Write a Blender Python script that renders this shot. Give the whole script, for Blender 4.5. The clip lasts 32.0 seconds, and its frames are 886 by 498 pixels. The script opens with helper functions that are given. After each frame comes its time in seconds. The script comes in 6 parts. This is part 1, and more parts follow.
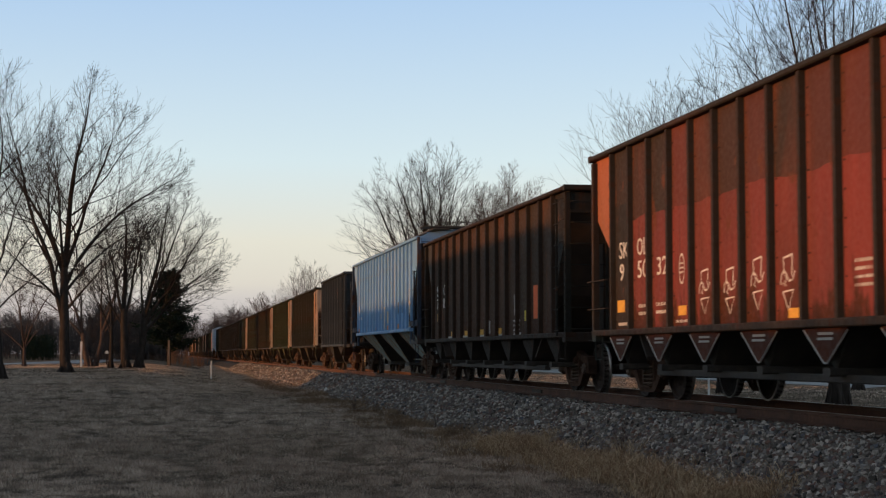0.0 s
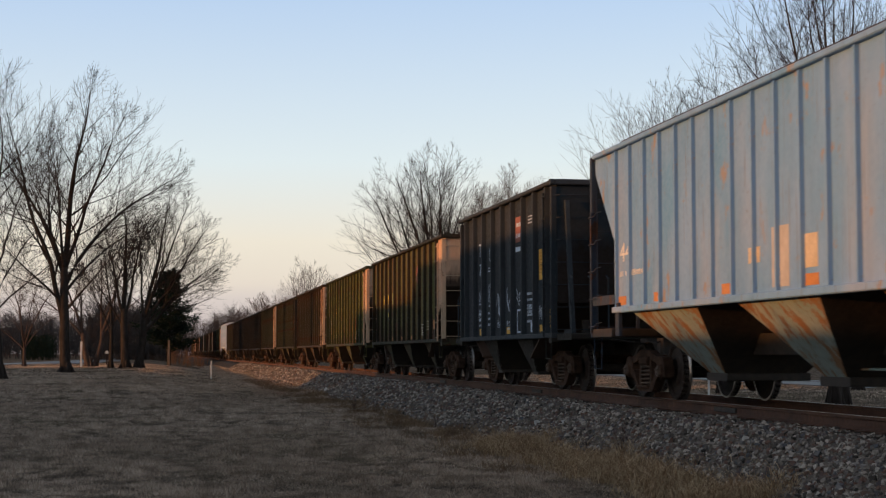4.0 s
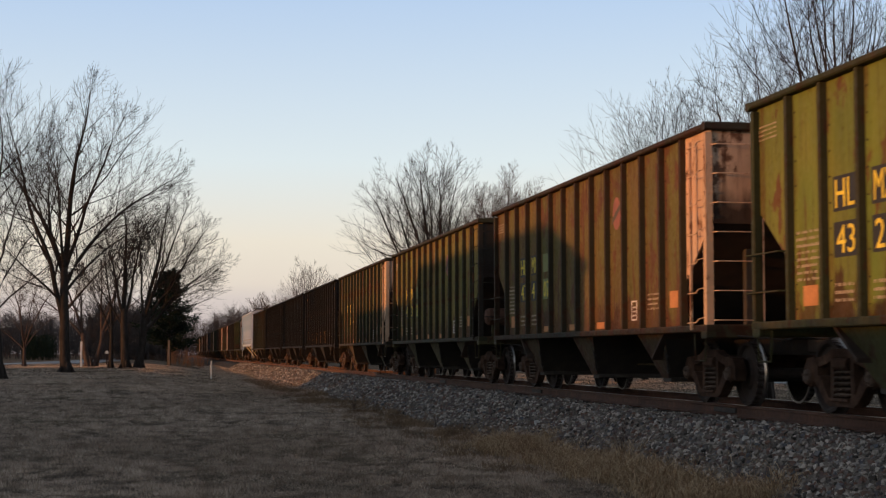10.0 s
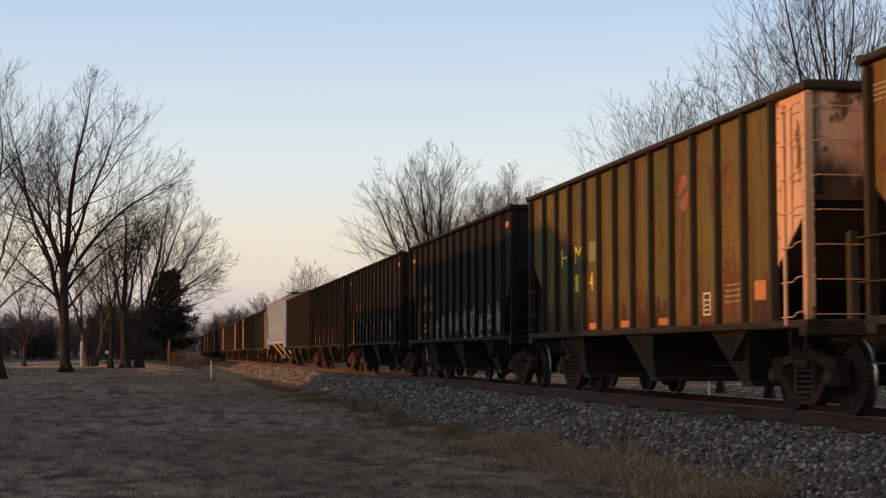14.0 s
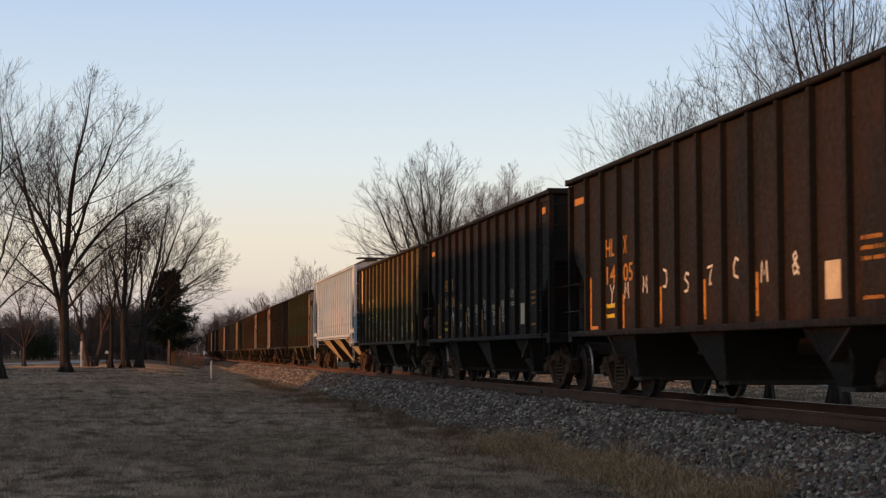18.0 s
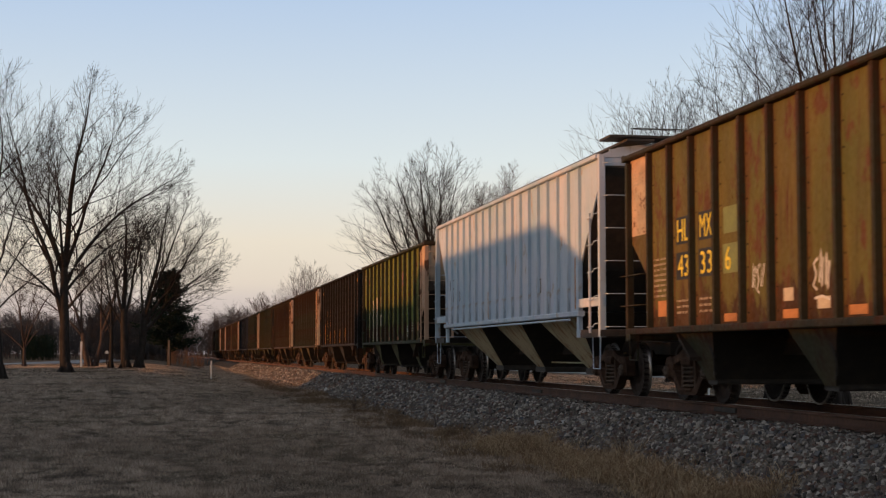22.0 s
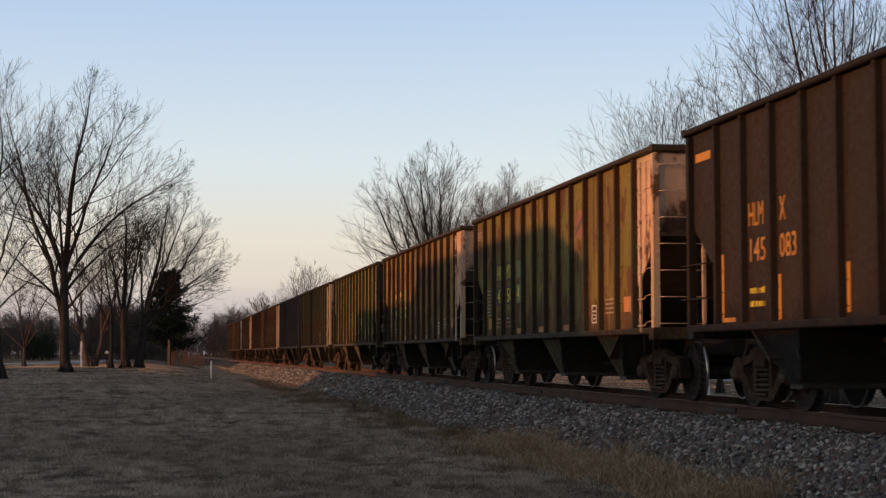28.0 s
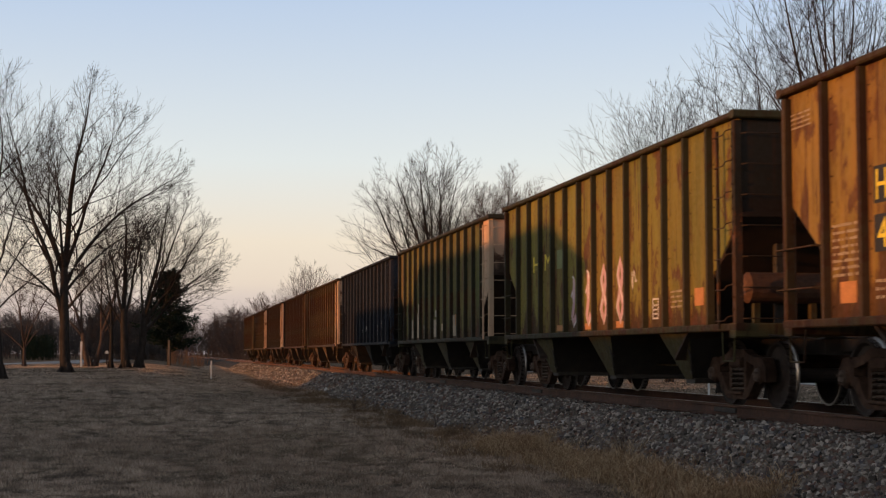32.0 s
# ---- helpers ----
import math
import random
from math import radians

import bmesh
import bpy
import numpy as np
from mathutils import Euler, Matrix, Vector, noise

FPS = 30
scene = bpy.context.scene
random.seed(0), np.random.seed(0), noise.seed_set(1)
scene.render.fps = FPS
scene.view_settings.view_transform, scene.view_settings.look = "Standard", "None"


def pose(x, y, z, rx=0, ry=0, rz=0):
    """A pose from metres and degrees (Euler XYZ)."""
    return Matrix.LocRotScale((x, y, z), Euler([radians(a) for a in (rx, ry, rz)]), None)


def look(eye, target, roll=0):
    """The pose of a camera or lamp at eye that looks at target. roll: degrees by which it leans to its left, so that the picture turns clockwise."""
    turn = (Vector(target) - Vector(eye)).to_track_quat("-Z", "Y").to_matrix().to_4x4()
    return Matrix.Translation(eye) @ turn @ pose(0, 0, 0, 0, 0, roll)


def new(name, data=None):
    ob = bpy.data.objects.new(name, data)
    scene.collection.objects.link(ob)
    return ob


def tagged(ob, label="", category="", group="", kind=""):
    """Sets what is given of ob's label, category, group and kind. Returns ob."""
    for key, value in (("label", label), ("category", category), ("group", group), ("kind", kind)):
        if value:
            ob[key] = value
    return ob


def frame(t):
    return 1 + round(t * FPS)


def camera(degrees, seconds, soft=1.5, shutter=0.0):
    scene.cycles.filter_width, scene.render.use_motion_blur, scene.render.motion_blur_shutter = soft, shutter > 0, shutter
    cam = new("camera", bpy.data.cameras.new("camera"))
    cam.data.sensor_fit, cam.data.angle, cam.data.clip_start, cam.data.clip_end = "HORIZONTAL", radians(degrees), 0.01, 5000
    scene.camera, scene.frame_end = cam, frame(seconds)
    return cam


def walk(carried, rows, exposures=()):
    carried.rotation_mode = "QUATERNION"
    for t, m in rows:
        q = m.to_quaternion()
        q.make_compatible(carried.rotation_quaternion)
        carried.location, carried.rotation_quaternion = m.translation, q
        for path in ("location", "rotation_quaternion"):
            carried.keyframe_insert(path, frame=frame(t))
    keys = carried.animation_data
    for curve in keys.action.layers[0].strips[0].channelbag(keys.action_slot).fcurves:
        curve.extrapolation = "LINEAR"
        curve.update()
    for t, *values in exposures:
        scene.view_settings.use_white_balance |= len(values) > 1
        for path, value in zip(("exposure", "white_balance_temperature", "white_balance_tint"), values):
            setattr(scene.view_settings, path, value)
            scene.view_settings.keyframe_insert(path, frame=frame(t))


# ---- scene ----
# plan: rail top is z = 0, the track runs along +y, its centre line at x = TRACK; the camera stands beside it.
FOV = 31.26
EYE = (0.0, 0.0, 0.742)
TRACK = 9.0
SPEED = 8.77
cam = camera(FOV, 32.0, 1.2, 0.25)
# the camera's own exposure and white balance drift a little
DRIFT = [(0.0, -0.03, 6300, 6), (1.0, -0.09, 6400, 7), (2.0, 0.0, 6650, 10), (3.0, 0.07, 6700, 11), (5.0, 0.0, 6500, 8), (6.0, 0.02, 6480, 5), (7.0, -0.05, 6350, 6), (8.0, 0.0, 6520, 11), (10.0, 0.0, 6600, 11),
         (13.0, 0.0, 6700, 12), (18.0, 0.02, 6750, 12), (20.0, 0.0, 6750, 12), (21.0, -0.09, 6750, 12), (23.0, 0.0, 6850, 12), (24.0, -0.02, 6300, 10), (25.0, -0.04, 6200, 6), (28.0, -0.04, 6550, 12), (30.0, 0.0, 6900, 14), (31.0, 0.0, 7020, 14), (32.0, 0.0, 7020, 14)]
walk(cam, [(0.0, pose(*EYE, 90 + 3.776, 0, -10.09)), (32.0, pose(*EYE, 90 + 3.776, 0, -10.09))], DRIFT)

# ---- light ----
SUN_TURN, SUN_UP = 80.0, 4.0          # degrees from the track's line, degrees above the horizon
world = bpy.data.worlds.new("sky")
scene.world = world
world.use_nodes = True
wn, wl = world.node_tree.nodes, world.node_tree.links
sky = wn.new("ShaderNodeTexSky")
sky.sky_type = "NISHITA"
sky.sun_disc = False
sky.sun_elevation = radians(SUN_UP)
sky.sun_rotation = radians(180 + SUN_TURN)
# a clear winter evening: pale pink low down, then cream, then blue
place = wn.new("ShaderNodeTexCoord")
split = wn.new("ShaderNodeSeparateXYZ")
wl.new(place.outputs["Generated"], split.inputs[0])
fade = wn.new("ShaderNodeValToRGB")
STOPS = [(0.0, (0.47, 0.44, 0.49)), (0.034, (0.585, 0.545, 0.575)), (0.044, (0.69, 0.635, 0.605)), (0.07, (0.75, 0.70, 0.64)), (0.12, (0.66, 0.75, 0.82)), (0.22, (0.44, 0.585, 0.82)), (0.5, (0.21, 0.25, 0.31)), (1.0, (0.17, 0.19, 0.23))]
while len(fade.color_ramp.elements) < len(STOPS):
    fade.color_ramp.elements.new(0.5)
for el, (at, tone) in zip(fade.color_ramp.elements, STOPS):
    el.position, el.color = at, (*tone, 1)
wl.new(split.outputs[2], fade.inputs[0])
both = wn.new("ShaderNodeMix")
both.data_type = "RGBA"
both.inputs[0].default_value = 0.06
wl.new(fade.outputs[0], both.inputs[6])
wl.new(sky.outputs[0], both.inputs[7])
wl.new(both.outputs[2], wn["Background"].inputs[0])
wn["Background"].inputs[1].default_value = 1.0
sun_data = bpy.data.lights.new("sun", "SUN")
sun_data.energy, sun_data.angle, sun_data.color = 3.4, radians(0.6), (1.0, 0.44, 0.15)
sun = new("sun", sun_data)
SUN_WAY = Vector((math.sin(radians(SUN_TURN)), math.cos(radians(SUN_TURN)), -math.tan(radians(SUN_UP)))).normalized()
sun.matrix_world = look((-60, -80, 40), Vector((-60, -80, 40)) + SUN_WAY)
scene.view_settings.exposure = 0.0


# ---- mesh helpers ----
class Shape:
    """Points and faces of one mesh."""

    def __init__(self):
        self.v, self.f = [], []

    def add(self, pts, faces):
        n = len(self.v)
        self.v += [tuple(p) for p in pts]
        self.f += [tuple(i + n for i in f) for f in faces]
        return self

    def box(self, x0, x1, y0, y1, z0, z1, c=0.0):
        """A box; c: how far its long edges are chamfered."""
        if c <= 0:
            p = [(x, y, z) for z in (z0, z1) for y in (y0, y1) for x in (x0, x1)]
            return self.add(p, [(0, 2, 3, 1), (4, 5, 7, 6), (0, 1, 5, 4), (2, 6, 7, 3), (0, 4, 6, 2), (1, 3, 7, 5)])
        d = (x1 - x0, y1 - y0, z1 - z0)
        a = d.index(max(d))
        lo, hi = [(x0, y0, z0), (x1, y1, z1)]
        b, e = (a + 1) % 3, (a + 2) % 3
        ring = [(lo[b] + c, lo[e]), (hi[b] - c, lo[e]), (hi[b], lo[e] + c), (hi[b], hi[e] - c),
                (hi[b] - c, hi[e]), (lo[b] + c, hi[e]), (lo[b], hi[e] - c), (lo[b], lo[e] + c)]
        pts = []
        for s in (lo[a], hi[a]):
            for u, w in ring:
                p = [0, 0, 0]
                p[a], p[b], p[e] = s, u, w
                pts.append(p)
        return self.add(pts, [tuple(range(7, -1, -1)), tuple(range(8, 16))] + [(i, (i + 1) % 8, 8 + (i + 1) % 8, 8 + i) for i in range(8)])

    def prism(self, poly, axis, a, b):
        """A flat polygon (pairs in the two other axes, in xyz order) drawn out along an axis from a to b."""
        n, pts = len(poly), []
        for s in (a, b):
            for u, w in poly:
                p = [u, w]
                p.insert(axis, s)
                pts.append(p)
        return self.add(pts, [tuple(range(n - 1, -1, -1)), tuple(range(n, 2 * n))] + [(i, (i + 1) % n, n + (i + 1) % n, n + i) for i in range(n)])

    def tube(self, pts, r, sides=6, r2=None, caps=True):
        """A round bar through points."""
        pts = [Vector(p) for p in pts]
        n = len(self.v)
        for i, p in enumerate(pts):
            way = (pts[min(i + 1, len(pts) - 1)] - pts[max(i - 1, 0)]).normalized()
            side = way.cross(Vector((0, 0, 1)) if abs(way.z) < 0.9 else Vector((1, 0, 0))).normalized()
            up = side.cross(way)
            rad = r if r2 is None else r + (r2 - r) * i / (len(pts) - 1)
            self.v += [tuple(p + side * (rad * math.cos(2 * math.pi * k / sides)) + up * (rad * math.sin(2 * math.pi * k / sides))) for k in range(sides)]
        for i in range(len(pts) - 1):
            for k in range(sides):
                a, b = n + i * sides + k, n + i * sides + (k + 1) % sides
                self.f.append((a, a + sides, b + sides, b))
        if caps:
            self.f.append(tuple(n + k for k in range(sides)))
            self.f.append(tuple(n + (len(pts) - 1) * sides + k for k in range(sides - 1, -1, -1)))
        return self

    def lathe(self, profile, axis, sides=24, at=(0, 0, 0)):
        """(radius, place along the axis) pairs turned round an axis."""
        n = len(self.v)
        b, e = (axis + 1) % 3, (axis + 2) % 3
        for r, s in profile:
            for k in range(sides):
                p = list(at)
                p[axis] += s
                p[b] += r * math.cos(2 * math.pi * k / sides)
                p[e] += r * math.sin(2 * math.pi * k / sides)
                self.v.append(tuple(p))
        for i in range(len(profile) - 1):
            for k in range(sides):
                a, c = n + i * sides + k, n + i * sides + (k + 1) % sides
                self.f.append((a, c, c + sides, a + sides))
        self.f.append(tuple(n + k for k in range(sides - 1, -1, -1)))
        self.f.append(tuple(n + (len(profile) - 1) * sides + k for k in range(sides)))
        return self

    def mesh(self, name, smooth=False):
        me = bpy.data.meshes.new(name)
        me.from_pydata(self.v, [], self.f)
        if smooth:
            me.polygons.foreach_set("use_smooth", [True] * len(me.polygons))
        me.update()
        return me


def part(name, data, mat, parent=None, label="", m=None, smooth=False):
    """One mesh object under a thing, or on its own. data: a Shape or a mesh that is shared."""
    me = data.mesh(name, smooth) if isinstance(data, Shape) else data
    if not me.materials:
        me.materials.append(mat)
    ob = new(name, me)
    ob.material_slots[0].link = "OBJECT"
    ob.material_slots[0].material = mat
    ob.parent = parent
    if m is not None:
        ob.matrix_basis = m
    if label:
        ob["label"] = label
    return ob


def thing(name, m, label, category, group="", kind=""):
    return tagged(new(name), label, category, group, kind) if m is None else placed(tagged(new(name), label, category, group, kind), m)


def placed(ob, m):
    ob.matrix_basis = m
    return ob


# ---- materials ----
def material(name):
    mat = bpy.data.materials.new(name)
    mat.use_nodes = True
    return mat, mat.node_tree.nodes, mat.node_tree.links, mat.node_tree.nodes["Principled BSDF"]


def noise_node(n, l, scale, stretch=(1, 1, 1), detail=4.0, shift=0.0, coord="Object", rough=0.55):
    co = n.new("ShaderNodeTexCoord")
    mp = n.new("ShaderNodeMapping")
    mp.inputs["Scale"].default_value = stretch
    mp.inputs["Location"].default_value = (shift, shift * 0.7, shift * 1.3)
    l.new(co.outputs[coord], mp.inputs[0])
    t = n.new("ShaderNodeTexNoise")
    t.inputs["Scale"].default_value = scale
    t.inputs["Detail"].default_value = detail
    t.inputs["Roughness"].default_value = rough
    l.new(mp.outputs[0], t.inputs[0])
    return t.outputs[0]


def ramp(n, l, value, stops):
    r = n.new("ShaderNodeValToRGB")
    while len(r.color_ramp.elements) < len(stops):
        r.color_ramp.elements.new(0.5)
    for e, (p, c) in zip(r.color_ramp.elements, stops):
        e.position = p
        e.color = (c, c, c, 1) if isinstance(c, (int, float)) else (*c, 1)
    l.new(value, r.inputs[0])
    return r.outputs[0]


def mix(n, l, fac, a, b, how="MIX"):
    m = n.new("ShaderNodeMix")
    m.data_type, m.blend_type = "RGBA", how
    for s, v in ((m.inputs[0], fac), (m.inputs[6], a), (m.inputs[7], b)):
        if isinstance(v, (int, float)):
            s.default_value = v
        elif isinstance(v, tuple):
            s.default_value = (*v, 1)
        else:
            l.new(v, s)
    return m.outputs[2]


def bump(n, l, b, height, strength, distance=0.01):
    k = n.new("ShaderNodeBump")
    k.inputs["Strength"].default_value = strength
    k.inputs["Distance"].default_value = distance
    l.new(height, k.inputs["Height"])
    l.new(k.outputs[0], b.inputs["Normal"])


def paint(name, colour, rust=(0.10, 0.035, 0.016), amount=0.5, shift=0.0, dirt=0.4, rough=0.75, band=None, panels=None, soot=None):
    """Weathered car paint: rust streaks that run down, blotches, coal dust. band: (height, colour) of a second coat
    above that height.
    panels: (width, offset, height of the sill) of the sheets between the ribs, which weather one by one. The last
    value: height below which an end's shade is put into its colour."""
    mat, n, l, b = material(name)
    blot = noise_node(n, l, 0.9, (1, 1, 0.6), 6, shift)
    streak = noise_node(n, l, 1.0, (3.0, 5.5, 0.45), 5, shift + 3)
    fine = noise_node(n, l, 14.0, (1, 1, 1), 4, shift + 7)
    col = mix(n, l, ramp(n, l, blot, [(0.34, 0.0), (0.66, 0.85)]), colour, (colour[0] * 0.60, colour[1] * 0.84, colour[2] * 0.9))
    if band:
        co = n.new("ShaderNodeTexCoord")
        sep = n.new("ShaderNodeSeparateXYZ")
        l.new(co.outputs["Object"], sep.inputs[0])
        ad = n.new("ShaderNodeMath")
        ad.operation = "MULTIPLY_ADD"
        l.new(noise_node(n, l, 1.0, (1, 0.9, 0.05), 2, shift + 5), ad.inputs[0])
        ad.inputs[1].default_value = 0.25
        l.new(sep.outputs[2], ad.inputs[2])
        gt = n.new("ShaderNodeMath")
        gt.operation = "GREATER_THAN"
        l.new(ad.outputs[0], gt.inputs[0])
        gt.inputs[1].default_value = band[0]
        col = mix(n, l, gt.outputs[0], col, band[1])
    lo = 0.74 - 0.32 * amount
    if panels:
        def calc(how, a, b=None, c=None):
            m = n.new("ShaderNodeMath")
            m.operation = how
            for k, v in enumerate((a, b, c)):
                if isinstance(v, (int, float)):
                    m.inputs[k].default_value = v
                elif v is not None:
                    l.new(v, m.inputs[k])
            return m.outputs[0]
        where = n.new("ShaderNodeSeparateXYZ")
        l.new(n.new("ShaderNodeTexCoord").outputs["Object"], where.inputs[0])
        along = calc("MULTIPLY_ADD", where.outputs[1], 1 / panels[0], panels[1])
        dice = n.new("ShaderNodeTexWhiteNoise")
        dice.noise_dimensions = "1D"
        l.new(calc("ADD", calc("FLOOR", along), shift), dice.inputs["W"])
        # some sheets have rusted through their paint, some have faded
        col = mix(n, l, ramp(n, l, dice.outputs["Value"], [(0.55, 0.0), (1.0, 0.10 + 0.65 * amount)]), col, tuple(0.45 * a + 0.85 * r for a, r in zip(colour, rust)))
        col = mix(n, l, ramp(n, l, dice.outputs["Value"], [(0.05, 0.45), (0.3, 0.0)]), col, tuple(1.25 * a for a in colour))
        # rust that bleeds from the riveted seams and creeps up from the sill
        edge = calc("ABSOLUTE", calc("SUBTRACT", calc("FRACT", along), 0.5))
        run = noise_node(n, l, 1.0, (2.0, 2.5, 0.55), 6, shift + 17, rough=0.65)
        col = mix(n, l, ramp(n, l, calc("MULTIPLY_ADD", edge, 0.85, run), [(0.84 - 0.16 * amount, 0.0), (0.98 - 0.10 * amount, 0.8)]), col, tuple(c * 0.95 for c in rust))
        foot = calc("MULTIPLY_ADD", calc("SUBTRACT", where.outputs[2], panels[2]), -0.34, noise_node(n, l, 1.6, (1, 1.6, 0.6), 7, shift + 23, rough=0.66))
        col = mix(n, l, ramp(n, l, foot, [(0.40 - 0.12 * amount, 0.0), (0.46 - 0.10 * amount, 0.9)]), col, tuple(c * 0.55 for c in rust))
    warm = noise_node(n, l, 0.55, (1, 1, 0.35), 4, shift + 15)
    col = mix(n, l, ramp(n, l, warm, [(0.58 - 0.25 * amount, 0.0), (0.78 - 0.2 * amount, 0.75)]), col, tuple(0.55 * a + 0.9 * r for a, r in zip(colour, rust)))
    col = mix(n, l, ramp(n, l, streak, [(lo, 0.0), (lo + 0.06, 0.9)]), col, rust)
    patch = noise_node(n, l, 1.7, (1, 1.3, 0.75), 9, shift + 31, rough=0.68)
    col = mix(n, l, ramp(n, l, patch, [(0.62 - 0.16 * amount, 0.0), (0.66 - 0.14 * amount, 0.9)]), col, tuple(c * 1.15 for c in rust))
    thin = noise_node(n, l, 1.0, (9.0, 22.0, 0.7), 4, shift + 21)
    col = mix(n, l, ramp(n, l, thin, [(0.62 - 0.12 * amount, 0.0), (0.72, 0.7)]), col, tuple(c * 0.6 for c in rust))
    col = mix(n, l, ramp(n, l, fine, [(0.66 - 0.1 * amount, 0.0), (0.78, 0.5)]), col, tuple(c * 0.7 for c in rust))
    dust = noise_node(n, l, 2.2, (1, 1.6, 0.25), 5, shift + 11)
    col = mix(n, l, ramp(n, l, dust, [(0.38, 0.0), (0.8, dirt)]), col, (0.02, 0.018, 0.016))
    # shade of the recessed car end, painted in with a ragged upper edge
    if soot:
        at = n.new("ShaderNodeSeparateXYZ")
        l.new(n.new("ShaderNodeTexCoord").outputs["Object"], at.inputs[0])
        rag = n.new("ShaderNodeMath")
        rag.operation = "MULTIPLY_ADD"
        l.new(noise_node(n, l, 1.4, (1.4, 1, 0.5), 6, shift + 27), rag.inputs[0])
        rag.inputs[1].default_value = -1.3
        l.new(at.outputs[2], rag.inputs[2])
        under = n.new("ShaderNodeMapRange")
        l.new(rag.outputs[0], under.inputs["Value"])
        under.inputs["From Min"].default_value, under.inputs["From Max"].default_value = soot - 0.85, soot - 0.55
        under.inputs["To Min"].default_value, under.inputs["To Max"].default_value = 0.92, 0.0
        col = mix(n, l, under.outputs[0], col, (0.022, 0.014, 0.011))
    l.new(col, b.inputs["Base Color"])
    l.new(ramp(n, l, fine, [(0.3, rough - 0.12), (0.7, min(1.0, rough + 0.2))]), b.inputs["Roughness"])
    b.inputs["Specular IOR Level"].default_value = 0.2
    bump(n, l, b, fine, 0.25, 0.006)
    return mat


def rough_mat(name, c1, c2, scale, rough=0.85, detail=6, stretch=(1, 1, 1), bstr=0.4, bdist=0.02, metal=0.0, coord="Object", c3=None):
    mat, n, l, b = material(name)
    t = noise_node(n, l, scale, stretch, detail, 0, coord)
    big = noise_node(n, l, scale * 0.13, stretch, 3, 5, coord)
    col = mix(n, l, ramp(n, l, t, [(0.32, 0.0), (0.68, 1.0)]), c1, c2)
    col = mix(n, l, ramp(n, l, big, [(0.4, 0.0), (0.68, 0.8)]), col, c3 or tuple(c * 0.6 for c in c1))
    l.new(col, b.inputs["Base Color"])
    b.inputs["Roughness"].default_value = rough
    b.inputs["Metallic"].default_value = metal
    if rough >= 0.9:
        b.inputs["Specular IOR Level"].default_value = 0.1
    bump(n, l, b, t, bstr, bdist)
    return mat


def piece_mat(name, shades, rough=0.9, random_per="Random", patchy=0.0):
    """Colour picked piece by piece."""
    mat, n, l, b = material(name)
    if random_per == "Island":
        src = n.new("ShaderNodeNewGeometry").outputs["Random Per Island"]
    else:
        src = n.new("ShaderNodeObjectInfo").outputs["Random"]
    k = len(shades)
    col = ramp(n, l, src, [(i / k, s) for i, s in enumerate(shades)])
    t = noise_node(n, l, 30, (1, 1, 1), 4)
    col = mix(n, l, ramp(n, l, t, [(0.3, 0.0), (0.75, 0.5)]), col, tuple(c * 0.5 for c in shades[0]))
    if patchy:
        big = noise_node(n, l, 2.6, (1, 0.5, 1), 8, 0, rough=0.65)
        col = mix(n, l, ramp(n, l, big, [(0.42, patchy), (0.56, 0.0)]), col, tuple(c * 0.35 for c in shades[0]))
        wide = noise_node(n, l, 0.16, (1, 0.5, 1), 3, 9)
        col = mix(n, l, ramp(n, l, wide, [(0.42, 0.0), (0.62, patchy * 0.6)]), col, tuple(c * 0.5 for c in shades[2]))
    l.new(col, b.inputs["Base Color"])
    b.inputs["Roughness"].default_value = rough
    b.inputs["Specular IOR Level"].default_value = 0.08
    bump(n, l, b, t, 0.4, 0.01)
    return mat


# brown slope sheets of the coal cars, recess shade included in the colour
SLOPE_SHADE = rough_mat("slope_shade_steel", (0.022, 0.015, 0.011), (0.050, 0.028, 0.018), 3, 0.85, c3=(0.075, 0.036, 0.018))
# sooty steel, also the painted-in shade of slopes, bays and chutes
STEEL_DARK = rough_mat("sooty_shade_steel", (0.030, 0.024, 0.020), (0.055, 0.040, 0.030), 9, 0.75)
TRUCK = rough_mat("rusty_cast_steel", (0.045, 0.026, 0.018), (0.115, 0.066, 0.045), 9, 0.9, bstr=0.8)
SPRING = rough_mat("dusty_spring_steel", (0.075, 0.048, 0.034), (0.16, 0.105, 0.075), 14, 0.85)
RAIL = rough_mat("brown_rail_rust", (0.082, 0.035, 0.020), (0.13, 0.058, 0.032), 14, 0.85)
RAILTOP = rough_mat("polished_rail", (0.32, 0.29, 0.27), (0.42, 0.39, 0.36), 25, 0.3, metal=1.0)
TIE = rough_mat("grey_weathered_tie", (0.045, 0.036, 0.030), (0.09, 0.075, 0.062), 5, 0.95, stretch=(1, 8, 8))
BARK = rough_mat("grey_brown_bark", (0.026, 0.021, 0.018), (0.050, 0.040, 0.034), 7, 0.95, stretch=(1, 1, 0.3))
BARK_FAR = rough_mat("red_brown_twigs", (0.075, 0.050, 0.042), (0.10, 0.075, 0.062), 7, 0.95)
NEEDLES = rough_mat("dark_evergreen", (0.012, 0.018, 0.012), (0.028, 0.038, 0.022), 6, 0.9)
SCRUB = rough_mat("grey_scrub", (0.055, 0.048, 0.046), (0.095, 0.082, 0.076), 4, 0.95)
ASPHALT = rough_mat("grey_asphalt", (0.075, 0.075, 0.080), (0.11, 0.11, 0.115), 30, 0.55)
WHITE = rough_mat("white_plastic", (0.62, 0.62, 0.60), (0.75, 0.75, 0.73), 9, 0.6)


